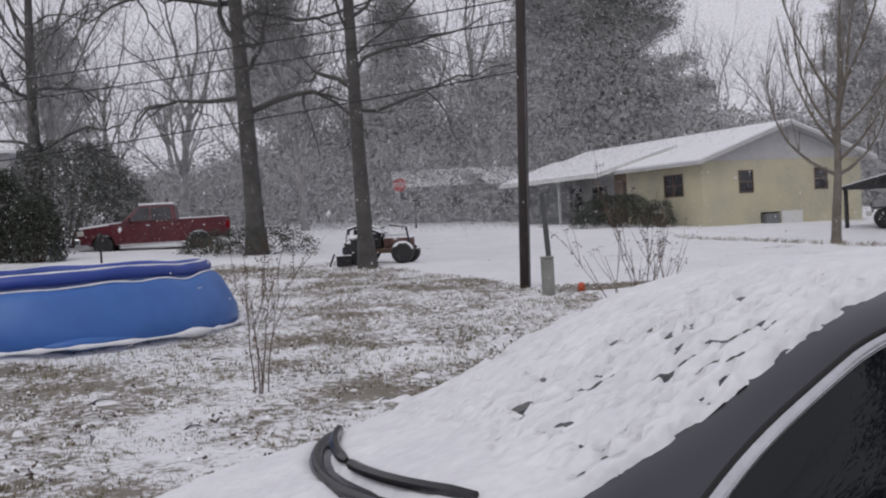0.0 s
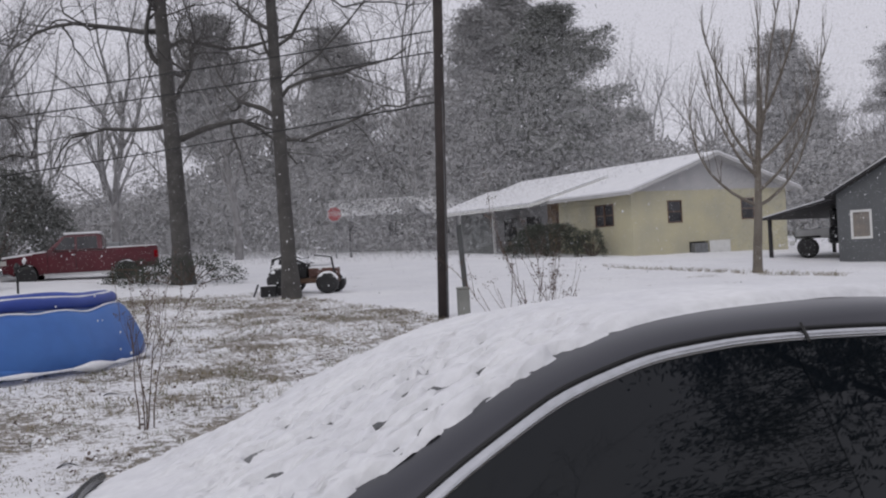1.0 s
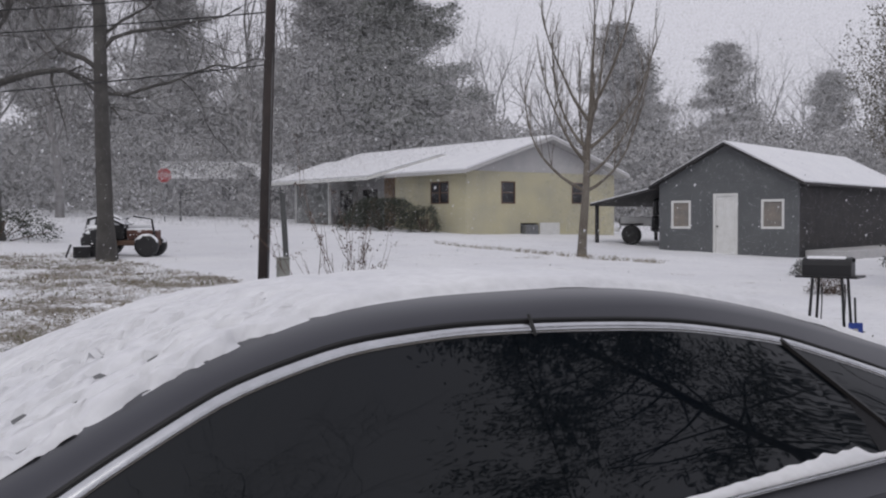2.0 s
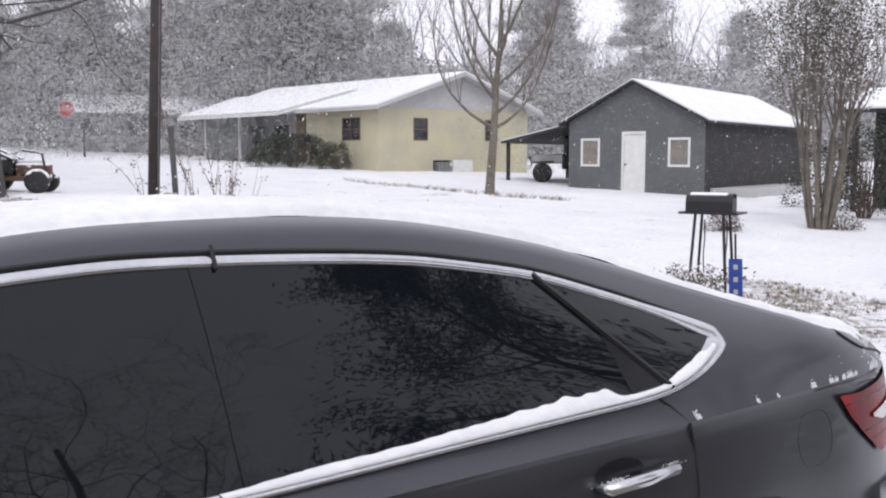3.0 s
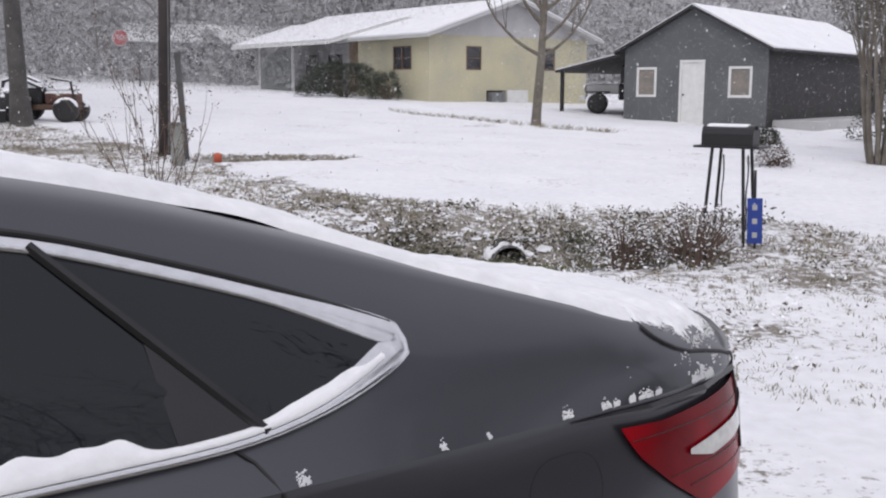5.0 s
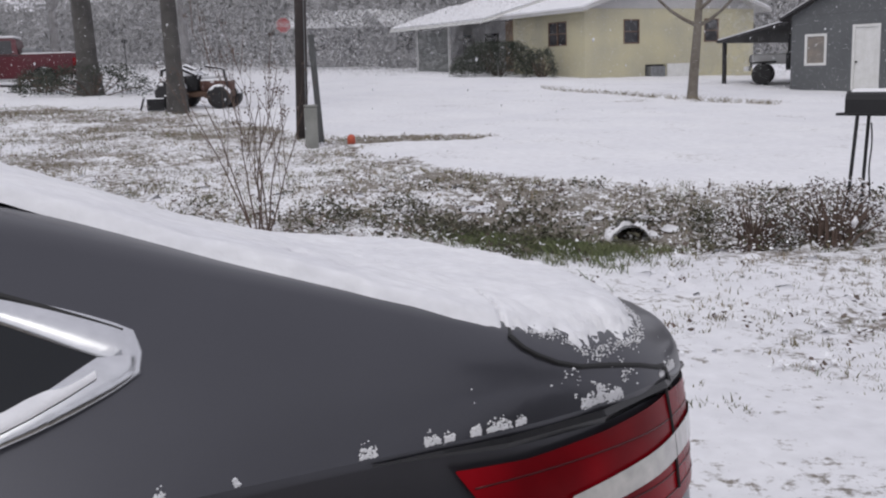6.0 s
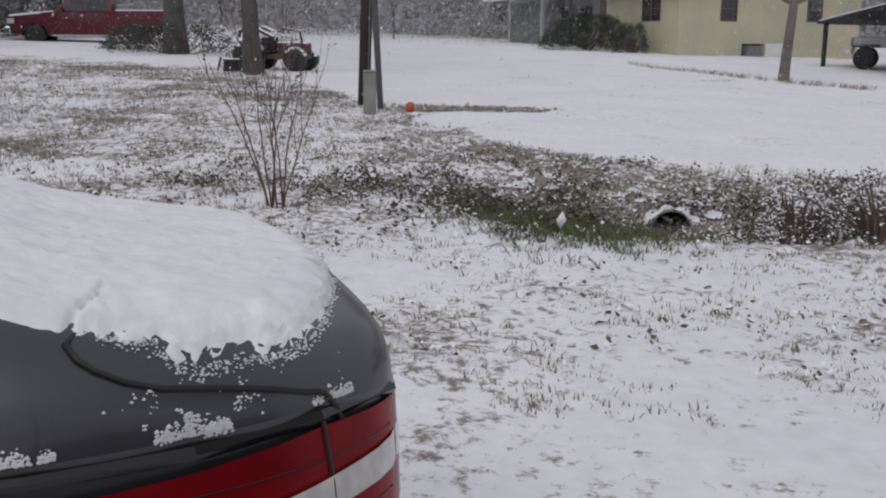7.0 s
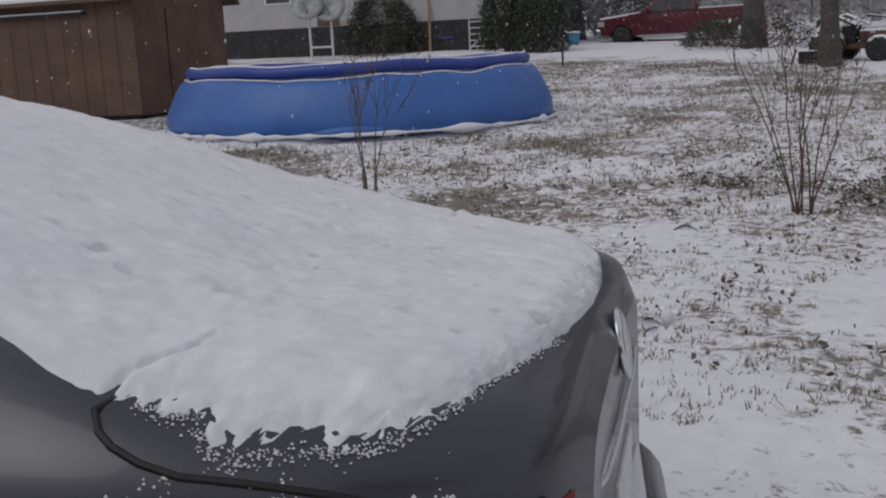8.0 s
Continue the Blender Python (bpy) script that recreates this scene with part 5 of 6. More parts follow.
def pickup():
    """Front at x = 0, tail at 5.75; the near flank is at y = 0."""
    t = thing("pickup_truck", pose(-14.6, 36.3, lie(-12, 37) - 0.12, 0, 0, 12), "dark red pickup with snow on its bonnet and roof", "truck")
    def arch(x, r=0.45):
        return [(x + r * math.cos(a), 0.38 + r * math.sin(a)) for a in np.linspace(math.pi, 0, 9)]
    low = [(0.12, 0.52)] + [(0.42, 0.45)] + arch(0.98) + [(1.6, 0.42), (4.02, 0.42)] + arch(4.55) + [(5.1, 0.5), (5.72, 0.55), (5.75, 1.22), (5.68, 1.30), (3.78, 1.28), (3.72, 1.22), (1.75, 1.24), (1.55, 1.22), (0.9, 1.17), (0.22, 1.05), (0.08, 0.92), (0.06, 0.6)]
    b = prism(low, 0.0, 1.9)
    bmesh.ops.bevel(b, geom=[e for e in b.edges if abs(e.verts[0].co.y - e.verts[1].co.y) < 1e-4], offset=0.04, segments=2, affect="EDGES")
    part("body", b, RED, t)
    cab = [(1.68, 1.24), (2.28, 1.80), (2.5, 1.87), (3.55, 1.88), (3.68, 1.80), (3.74, 1.24)]
    c = prism(cab, 0.10, 1.80)
    for v in c.verts:
        if v.co.z > 1.5:
            v.co.y = 0.95 + (v.co.y - 0.95) * 0.86
    bmesh.ops.bevel(c, geom=[e for e in c.edges if abs(e.verts[0].co.y - e.verts[1].co.y) < 1e-4], offset=0.04, segments=2, affect="EDGES")
    part("cab", c, RED, t)
    def pane(poly, y0, y1):
        return mesh_of([(x, y0 + (y1 - y0) * (z - 1.24) / 0.6 , z) for x, z in poly], [tuple(range(len(poly)))])
    part("front_window", pane([(1.98, 1.30), (2.72, 1.30), (2.72, 1.77), (2.36, 1.77)], 0.093, 0.20), DARKPANE, t)
    part("rear_window", pane([(2.80, 1.30), (3.55, 1.30), (3.52, 1.77), (2.80, 1.77)], 0.093, 0.20), DARKPANE, t)
    part("windscreen", mesh_of([(1.70, 0.22, 1.27), (1.70, 1.68, 1.27), (2.27, 1.58, 1.80), (2.27, 0.32, 1.80)], [(0, 1, 2, 3)]), SNOW, t, "windscreen caked with snow")
    part("front_bumper", box(-0.06, -0.02, 0.42, 0.16, 1.92, 0.70, 0.04), CHROME, t, "chrome bumper dusted with snow")
    part("rear_bumper", box(5.72, 0.02, 0.48, 5.9, 1.88, 0.68, 0.03), CHROME, t)
    part("headlight", box(0.05, -0.005, 0.80, 0.3, 0.03, 0.98, 0.01), CLEAR_LENS, t)
    part("tail_light", box(5.6, -0.008, 0.85, 5.755, 0.03, 1.12, 0.01), RED_LENS, t)
    part("door_seam", box(1.74, -0.006, 0.5, 1.755, 0.004, 1.24), BLACK, t)
    part("door_seam", box(2.755, -0.006, 0.5, 2.77, 0.004, 1.24), BLACK, t)
    part("door_handle", box(2.6, -0.02, 1.08, 2.74, 0.0, 1.12, 0.005), CHROME, t)
    part("door_mirror", box(1.9, -0.2, 1.26, 2.02, 0.02, 1.44, 0.03), RED, t)
    part("running_board", box(1.6, -0.08, 0.36, 3.95, 0.08, 0.41, 0.01), PALE_GREY, t, "pale running board")
    part("roof_snow", box(2.32, 0.24, 1.862, 3.66, 1.66, 1.95, 0.03), SNOW, t)
    part("bonnet_snow", slab((0.14, -0.01, 1.12), (0.14, 1.91, 1.12), (1.66, 1.84, 1.30), (1.66, 0.06, 1.28), 0.07), SNOW, t)
    part("bed_snow", box(3.85, 0.06, 1.27, 5.66, 1.84, 1.33, 0.02), SNOW, t)
    part("tool_box", box(3.85, 0.3, 1.25, 4.35, 1.6, 1.52, 0.03), GALV, t)
    for x in (0.98, 4.55):
        for y in (0.14, 1.76):
            wheel(t, x, y, 0.38, 0.26)


pickup()


# ---- garden tractor by the oak ----
def tractor():
    t = thing("garden_tractor", pose(-1.95, 25.1, lie(-1.95, 25.1) + 0.01, 0, 0, -10), "old garden tractor and loader frame half covered in snow", "tractor")
    part("chassis", box(-0.75, -0.22, 0.28, 0.85, 0.22, 0.42, 0.03), BROWN, t)
    part("bonnet", box(0.10, -0.25, 0.42, 0.85, 0.25, 0.72, 0.06), SNOWY_RUST, t, "rust-brown bonnet", True)
    part("snow_cap", box(0.14, -0.22, 0.724, 0.7, 0.22, 0.80, 0.035), SNOW, t, "snow on the bonnet", True)
    part("seat_snow", box(-0.6, -0.19, 0.582, -0.32, 0.19, 0.66, 0.03), SNOW, t, "", True)
    part("fender_snow", box(-0.83, -0.44, 0.742, -0.27, 0.44, 0.80, 0.028), SNOW, t, "snow on the mudguards", True)
    part("engine_snow", box(-0.28, -0.24, 0.862, 0.02, 0.24, 0.92, 0.028), SNOW, t, "", True)
    part("engine", box(-0.3, -0.28, 0.42, 0.06, 0.28, 0.86, 0.07), SNOWY_STEEL, t, "", True)
    part("fender", box(-0.85, -0.46, 0.62, -0.25, 0.46, 0.74, 0.05), SNOWY_RUST, t, "", True)
    part("seat", box(-0.62, -0.2, 0.5, -0.3, 0.2, 0.58, 0.03), SNOWY_STEEL, t)
    part("seat_back", box(-0.68, -0.2, 0.58, -0.6, 0.2, 0.95, 0.03), SNOWY_STEEL, t)
    part("steering_wheel", tube([(-0.05 + 0.14 * math.cos(a), 0.16 * math.sin(a), 0.92 + 0.06 * math.cos(a)) for a in np.linspace(0, 6.28, 15)], 0.015, 6), SNOWY_STEEL, t)
    part("steering_column", tube([(0.1, 0, 0.6), (-0.05, 0, 0.92)], 0.02, 6), SNOWY_STEEL, t)
    part("loader_arm", tube([(-0.9, -0.32, 0.55), (-0.8, -0.32, 0.95), (-0.45, -0.32, 1.05), (0.1, -0.32, 0.8)], 0.05, 8), SNOWY_STEEL, t)
    part("loader_arm", tube([(-0.9, 0.32, 0.55), (-0.8, 0.32, 0.95), (-0.45, 0.32, 1.05), (0.1, 0.32, 0.8)], 0.05, 8), SNOWY_STEEL, t)
    part("guard_bar", tube([(0.85, -0.28, 0.35), (0.75, -0.28, 0.95), (0.3, -0.28, 1.02)], 0.03, 7), SNOWY_STEEL, t)
    for x, y, r in ((-0.55, -0.42, 0.40), (-0.55, 0.42, 0.40), (0.65, -0.38, 0.29), (0.65, 0.38, 0.29)):
        wheel(t, x, y, r, 0.24, SNOWY_RUST, tyre_mat=SNOWY_STEEL)
    b = thing("bucket_attachment", pose(-2.9, 24.5, lie(-2.9, 24.5), 0, 0, 25), "rusty loader bucket lying in the snow", "bucket")
    part("blade", box(-0.2, -0.05, 0, 0.2, 0.05, 0.3, 0.02), SNOWY_STEEL, b)
    part("brace", tube([(-0.25, 0.0, 0.35), (-0.3, 0.3, 0.02)], 0.025, 6), SNOWY_STEEL, b)
    part("brace", tube([(0.25, 0.0, 0.35), (0.3, 0.3, 0.02)], 0.025, 6), SNOWY_STEEL, b)


tractor()


# ---- street furniture ----
def stop_sign():
    s = thing("stop_sign", pose(-3.25, 51.3, land(-3.25, 51.3)), "red octagonal stop sign on a steel post", "sign")
    part("post", tube([(0, 0, -0.3), (0, 0, 2.75)], 0.035, 8), GALV, s)
    pts = [(0.40 * math.cos(math.pi / 8 + k * math.pi / 4), 2.35 + 0.40 * math.sin(math.pi / 8 + k * math.pi / 4)) for k in range(8)]
    part("border", prism(pts, -0.045, -0.04), PALE_GREY, s)
    part("plate", prism([(x * 0.93, 2.35 + (z - 2.35) * 0.93) for x, z in pts], -0.055, -0.047), SIGN_RED, s)
    text = bpy.data.curves.new("word", "FONT")
    text.body, text.size, text.align_x, text.align_y, text.extrude = "STOP", 0.30, "CENTER", "CENTER", 0.002
    holder = bpy.data.objects.new("word", text)
    word = bpy.data.meshes.new_from_object(holder)
    bpy.data.objects.remove(holder)
    word.transform(pose(0, -0.059, 2.35, 90, 0, 0))
    word.materials.clear()
    word.materials.append(PALE_GREY)
    new("lettering", word).parent = s
    for x, y in ((-2.6, 53.0), (-12.2, 55.0)):
        p = thing("road_post", pose(x, y, land(x, y)), "thin dark post beside the far road", "post")
        part("shaft", tube([(0, 0, -0.2), (0, 0, 1.5)], 0.06, 8), STEEL_BLACK, p)
        part("cap", box(-0.15, -0.1, 1.5, 0.15, 0.1, 1.72, 0.03), STEEL_BLACK, p)


stop_sign()


def wires():
    for k, (z0, x1, y1, z1) in enumerate(((5.55, -42, 30, 6.6), (5.15, -42, 30, 6.0), (4.2, -42, 31, 3.9))):
        a, b = Vector((1.5, 17.4, z0)), Vector((x1, y1, z1))
        pts = [a.lerp(b, i / 30) - Vector((0, 0, 0.9 * 4 * (i / 30) * (1 - i / 30))) for i in range(31)]
        w = part("power_cable", tube(pts, 0.014, 5), RUBBER)
        tagged(w, "black overhead cable slung from the utility pole", "cable", "overhead cables")
    p = thing("utility_pole", pose(-42, 30.3, land(-42, 30.3)), "distant wooden utility pole carrying the cables", "pole")
    part("shaft", tube([(0, 0, -0.3), (0, 0, 8.5)], [0.14, 0.1], 10), POLE_WOOD, p)
    part("crossarm", box(-0.8, -0.05, 7.9, 0.8, 0.05, 8.0, 0.01), POLE_WOOD, p)
    c = [Vector((1.55, 17.4, 9.0)).lerp(Vector((30, -6, 10)), i / 20) - Vector((0, 0, 3.2 * (i / 20) * (1 - i / 20))) for i in range(21)]
    tagged(part("power_cable", tube(c, 0.014, 5), RUBBER), "black overhead cable slung from the utility pole", "cable", "overhead cables")


wires()


# ---- off-road car under the lean-to ----
def jeep():
    j = thing("off_road_car", pose(14.9, 35.6, lie(15.5, 36.2) - 0.02, 0, 0, -20), "white and black off-road car under the lean-to", "car")
    part("tub", box(1.3, 0.05, 0.5, 3.2, 1.6, 1.1, 0.06), BLACK, j)
    part("bonnet", box(0.15, 0.25, 0.72, 1.35, 1.4, 1.08, 0.06), WHITE, j, "white bonnet")
    part("grille", box(0.10, 0.25, 0.62, 0.16, 1.4, 1.06, 0.02), PALE_GREY, j)
    for y in (0.42, 1.22):
        part("headlight", lathe([(0.02, 0), (0.1, 0.0), (0.1, 0.03), (0.02, 0.04)], 14, Matrix.Translation((0.1, y, 0.9)) @ pose(0, 0, 0, 0, -90, 0)), BLACK, j)
    part("front_bumper", box(-0.1, 0.1, 0.5, 0.1, 1.55, 0.66, 0.03), WHITE, j)
    part("windscreen", box(1.36, 0.2, 1.1, 1.42, 1.45, 1.6, 0.02), DARKPANE, j)
    part("soft_top", box(1.4, 0.12, 1.12, 3.18, 1.53, 1.78, 0.08), BLACK, j)
    for x in (0.55, 2.6):
        for y in (0.02, 1.63):
            wheel(j, x, y, 0.38, 0.26)
        part("wing", box(x - 0.45, -0.06, 0.76, x + 0.45, 0.2, 0.82, 0.03), BLACK, j)


jeep()


# ---- yard at the left ----
def brown_shed():
    s = thing("wooden_shed", pose(-9.9, 11.4, lie(-9.9, 11.4), 0, 0, 200), "brown board shed with snow on its roof", "shed")
    # x runs away to the left of the near corner, -y faces away from the drive
    L, W, E, P = 5.6, 3.1, 2.16, 3.0
    n = 16
    for k in range(n):
        part("board", box(k * L / n + 0.004, -0.03, 0.1, (k + 1) * L / n - 0.004, 0.0, E, 0.004), BROWN, s)
    part("long_wall", box(0, -0.16, 0.08, L, -0.032, E), BROWN, s)
    part("end_wall", box(0.0, -W, 0.08, 0.13, -0.164, E), BROWN, s, "brown gable boards")
    part("far_wall", box(L - 0.13, -W, 0.08, L, -0.164, E), BROWN, s)
    part("rear_wall", box(0.134, -W, 0.08, L - 0.134, -W + 0.13, E), BROWN, s)
    g = prism([(-W, E + 0.004), (0, E + 0.004), (-W / 2, P)], 0.0, 0.13)
    bmesh.ops.transform(g, matrix=Matrix(((0, 1, 0, 0), (1, 0, 0, 0), (0, 0, 1, 0), (0, 0, 0, 1))), verts=g.verts)
    part("gable", g, BROWN, s)
    part("door", box(-0.03, -W * 0.68, 0.15, -0.004, -W * 0.32, 1.9, 0.006), BROWN, s)
    part("ledge", box(0.9, 0.002, 1.80, 3.1, 0.10, 1.84, 0.006), DARK_WOOD, s)
    part("ledge_snow", box(0.92, 0.006, 1.842, 3.08, 0.098, 1.87, 0.01), SNOW, s)
    for a, b in ((0.22, -W / 2), (-W - 0.22, -W / 2)):
        k = -0.12
        part("roof_slope", slab((-0.25, a, E + k), (L + 0.2, a, E + k), (L + 0.2, b, P + 0.06), (-0.25, b, P + 0.06), 0.06), BROWN, s)
        part("roof_snow", slab((-0.22, a * 0.98, E + k + 0.05), (L + 0.2, a * 0.98, E + k + 0.05), (L + 0.2, b, P + 0.11), (-0.22, b, P + 0.11), 0.045), SNOW, s)
    part("skid", box(0.1, -0.3, -0.15, L, -0.1, 0.08, 0.01), DARK_WOOD, s)
    part("skid", box(0.1, -W, -0.15, L, -W + 0.2, 0.08, 0.01), DARK_WOOD, s)


def mobile_home():
    h = thing("mobile_home", pose(-17.5, 37.5, lie(-22, 33), 0, 0, 205), "pale grey mobile home with dark skirting and porch", "house")
    L, W = 16.0, 4.2
    part("wall", box(0, 0, 1.05, L, W, 3.6, 0.04), PALE_GREY, h, "pale grey clapboard walls")
    n = 20
    for k in range(n):
        part("skirting_panel", box(k * L / n + 0.006, W + 0.005, -0.4, (k + 1) * L / n - 0.006, W + 0.04, 1.03, 0.006), DARK_WOOD, h)
    part("skirt_core", box(0.05, 0.05, -0.4, L - 0.05, W - 0.002, 1.03), DARK_WOOD, h)
    part("roof", slab((-0.2, -0.2, 3.7), (L + 0.2, -0.2, 3.7), (L + 0.2, W + 0.3, 3.7), (-0.2, W + 0.3, 3.7), 0.1), SNOW, h)
    for x in (2.4, 5.2, 9.5, 13.0):
        w = part("window", box(x, W - 0.02, 2.0, x + 1.1, W + 0.03, 3.0, 0.01), WHITE, h)
        part("pane", box(x + 0.07, W + 0.032, 2.07, x + 1.03, W + 0.04, 2.93), DARKPANE, w)
    part("door", box(7.6, W - 0.02, 1.1, 8.5, W + 0.03, 3.1, 0.01), BROWN, h)


def dishes(x, y, turn, label):
    """Two dishes on the uprights of one pipe frame."""
    d = thing("satellite_dish", pose(x, y, land(x, y), 0, 0, turn), label, "satellite dish")
    for px, top in ((-0.4, 1.75), (0.4, 1.65)):
        part("mast", tube([(px, 0, -0.1), (px, 0, top)], 0.045, 8), WHITE, d)
        at = Matrix.Translation((px, 0.05, top + 0.12)) @ pose(0, 0, 0, 62, 0, 0)
        part("reflector", lathe([(0.02, 0.0), (0.25, 0.03), (0.48, 0.10), (0.58, 0.17), (0.57, 0.19), (0.25, 0.05), (0.02, 0.02)], 24, at), GALV, d, "grey reflector", True)
        part("feed_arm", tube([(px, -0.1, top - 0.1), (px - 0.05, -0.55, top + 0.25)], 0.018, 6), GALV, d)
    part("cross_bar", tube([(-0.4, 0, 0.45), (0.4, 0, 0.45)], 0.04, 8), WHITE, d)


def swing_frame():
    s = thing("swing_frame", pose(-18.6, 32.6, land(-18.6, 32.6), 0, 0, 35), "pale wooden A-frame of a garden swing", "swing")
    for x in (-1.0, 1.0):
        for y in (-0.6, 0.6):
            part("leg", tube([(x, y, -0.1), (x, 0, 2.1)], 0.05, 7), TAN, s)
    part("beam", tube([(-1.15, 0, 2.1), (1.15, 0, 2.1)], 0.055, 8), TAN, s)
    part("bench", box(-0.7, -0.25, 0.5, 0.7, 0.25, 0.56, 0.02), SIGN_BLUE, s)
    r = thing("white_rack", pose(-16.9, 31.9, land(-16.9, 31.9), 0, 0, 30), "white metal rack of bars standing in the yard", "rack")
    for x in (-0.5, 0.5):
        part("upright", tube([(x, 0, -0.1), (x, 0, 1.2)], 0.025, 6), WHITE, r)
    for k in range(5):
        part("bar", tube([(-0.5, 0, 0.2 + 0.22 * k), (0.5, 0, 0.2 + 0.22 * k)], 0.022, 6), WHITE, r)
    part("stay", tube([(-0.5, 0, 0.1), (0.5, 0, 1.15)], 0.02, 6), WHITE, r)
    b = thing("blue_bin", pose(-14.9, 35.0, land(-14.9, 35.0)), "light blue plastic bin by the pickup", "bin")
    part("tub", lathe([(0.2, 0), (0.25, 0.45), (0.27, 0.47)], 16), mat("light_blue_plastic", (0.08, 0.32, 0.52), 0.5), b)
    part("lid", lathe([(0.28, 0.472), (0.26, 0.52), (0.05, 0.55)], 16), SNOW, b)
    w = thing("saw_horse", pose(-9.1, 33.4, land(-9.1, 33.4), 0, 0, 10), "rusty metal saw horse standing in snow", "saw horse")
    part("top_bar", box(-0.45, -0.05, 0.45, 0.45, 0.05, 0.52, 0.01), BROWN, w)
    for x in (-0.4, 0.4):
        for y in (-0.22, 0.22):
            part("leg", tube([(x, y, -0.05), (x, y * 0.2, 0.46)], 0.025, 6), BROWN, w)
    part("lower_bar", tube([(-0.4, -0.15, 0.18), (0.4, -0.15, 0.18)], 0.02, 6), SNOW, w)
    f = thing("fence_post", pose(-9.2, 24.3, land(-9.2, 24.3)), "thin dark fence post with a lantern top", "post")
    part("stake", tube([(0, 0, -0.1), (0, 0, 0.85)], 0.03, 7), STEEL_BLACK, f)
    part("lantern", lathe([(0.06, 0.85), (0.08, 1.0), (0.03, 1.1)], 10), STEEL_BLACK, f)


brown_shed()
mobile_home()
dishes(-21.3, 28.0, 30, "two grey satellite dishes on a white pipe frame")
swing_frame()
shrub(-21.0, 31.0, 5, 3.2, 2.2, "dark evergreen bush against the mobile home", count=1500, size=0.11)
shrub(-15.2, 31.0, 7, 2.1, 3.2, "upright dark cedar bush dusted with snow", count=1800, size=0.11)
shrub(-13.6, 30.6, 17, 1.7, 2.2, "dense dark evergreen at the yard's edge", count=1100, size=0.11)
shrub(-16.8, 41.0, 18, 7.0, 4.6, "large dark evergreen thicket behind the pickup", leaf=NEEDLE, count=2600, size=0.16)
shrub(-6.5, 31.2, 9, 3.6, 0.95, "low dark brush around the foot of the oak", count=360, size=0.09)
shrub(-8.6, 33.0, 19, 2.2, 0.8, "heap of dark brush near the pickup's tail", count=220, size=0.09)
shrub(6.7, 42.2, 10, 3.4, 1.45, "rounded brown-green bush against the yellow house", count=1500, size=0.08)
shrub(8.3, 40.7, 11, 1.3, 1.2, "small clipped bush under the house window", count=420, size=0.065)
shrub(14.6, 21.2, 12, 0.8, 0.5, "small round bush in the snowy yard", count=300, size=0.05)
shrub(12.4, 16.8, 13, 0.75, 0.42, "small round bush beside the snowy lane", leaf=BRUSH, count=300, size=0.045)
shrub(6.35, 8.35, 14, 0.7, 0.52, "tangle of dry brown brush by the mailboxes", leaf=BRUSH, count=150, size=0.035)
shrub(6.95, 8.15, 15, 0.85, 0.60, "snowy brown brush at the mailbox stand", leaf=BRUSH, count=190, size=0.035)
shrub(7.3, 8.75, 16, 0.6, 0.35, "low brown brush under the mailboxes", leaf=BRUSH, count=110, size=0.035)
BROWN_LEAF = mat("dull_brown_leaves", (0.13, 0.115, 0.085), 0.85, col2=(0.09, 0.085, 0.06), scale=2, rnd=0.45, snow=0.35)


def big_myrtle():
    """A many-stemmed tree holding its dull dry leaves."""
    rng = random.Random(12)
    a, v, f = Wood(), [], []
    for k in range(10):
        ang = k * 0.63 + rng.random() * 0.3
        tips = []
        grow(rng, a, a, Vector((0.16 * math.cos(ang), 0.16 * math.sin(ang), 0)), Vector((0.26 * math.cos(ang), 0.26 * math.sin(ang), 1)), rng.uniform(3.6, 4.8), 0.06, 3, 0.36, 0.45, 0.06, (3, 5), tips, 0.35)
        for p, d in tips:
            if p.z > 1.3:
                tuft(v, f, p, 0.075, rng, 12, 1.0, 0.34, 0.8)
    t = thing("crepe_myrtle_tree", hang(15.0, 17.4), "many-stemmed tree with dull brown dry leaves beside the lane", "tree")
    raw("trunk", a.v, a.f, BARK_PALE, t)
    raw("crown", v, f, BROWN_LEAF, t)


big_myrtle()
shrub(15.5, 17.3, 31, 1.0, 0.35, "low snowy brush at the tree's foot", leaf=BRUSH, count=120, size=0.05)
shrub(19.6, 23.6, 32, 2.2, 2.0, "dark evergreen beside the low deck", count=300, size=0.10)
shrub(18.2, 20.2, 33, 2.0, 2.4, "dark bush behind the many-stemmed tree", count=320, size=0.10)


def dark_shelter():
    s = thing("open_shelter", pose(21.5, 21.0, lie(21.5, 21), 0, 0, -50), "dark open-fronted timber shelter at the lane", "shelter")
    part("back_wall", box(-2.5, 2.4, -0.2, 2.5, 2.5, 3.3), DARK_WOOD, s)
    part("roof", slab((-2.8, -0.6, 2.9), (2.8, -0.6, 2.9), (2.8, 2.8, 3.6), (-2.8, 2.8, 3.6), 0.1), DARK_WOOD, s)
    part("roof_snow", slab((-2.78, -0.55, 2.96), (2.78, -0.55, 2.96), (2.78, 2.8, 3.66), (-2.78, 2.8, 3.66), 0.055), SNOW, s)
    for x in (-2.4, 0, 2.4):
        part("post", box(x - 0.07, -0.4, -0.3, x + 0.07, -0.26, 2.82, 0.01), DARK_WOOD, s)


dark_shelter()


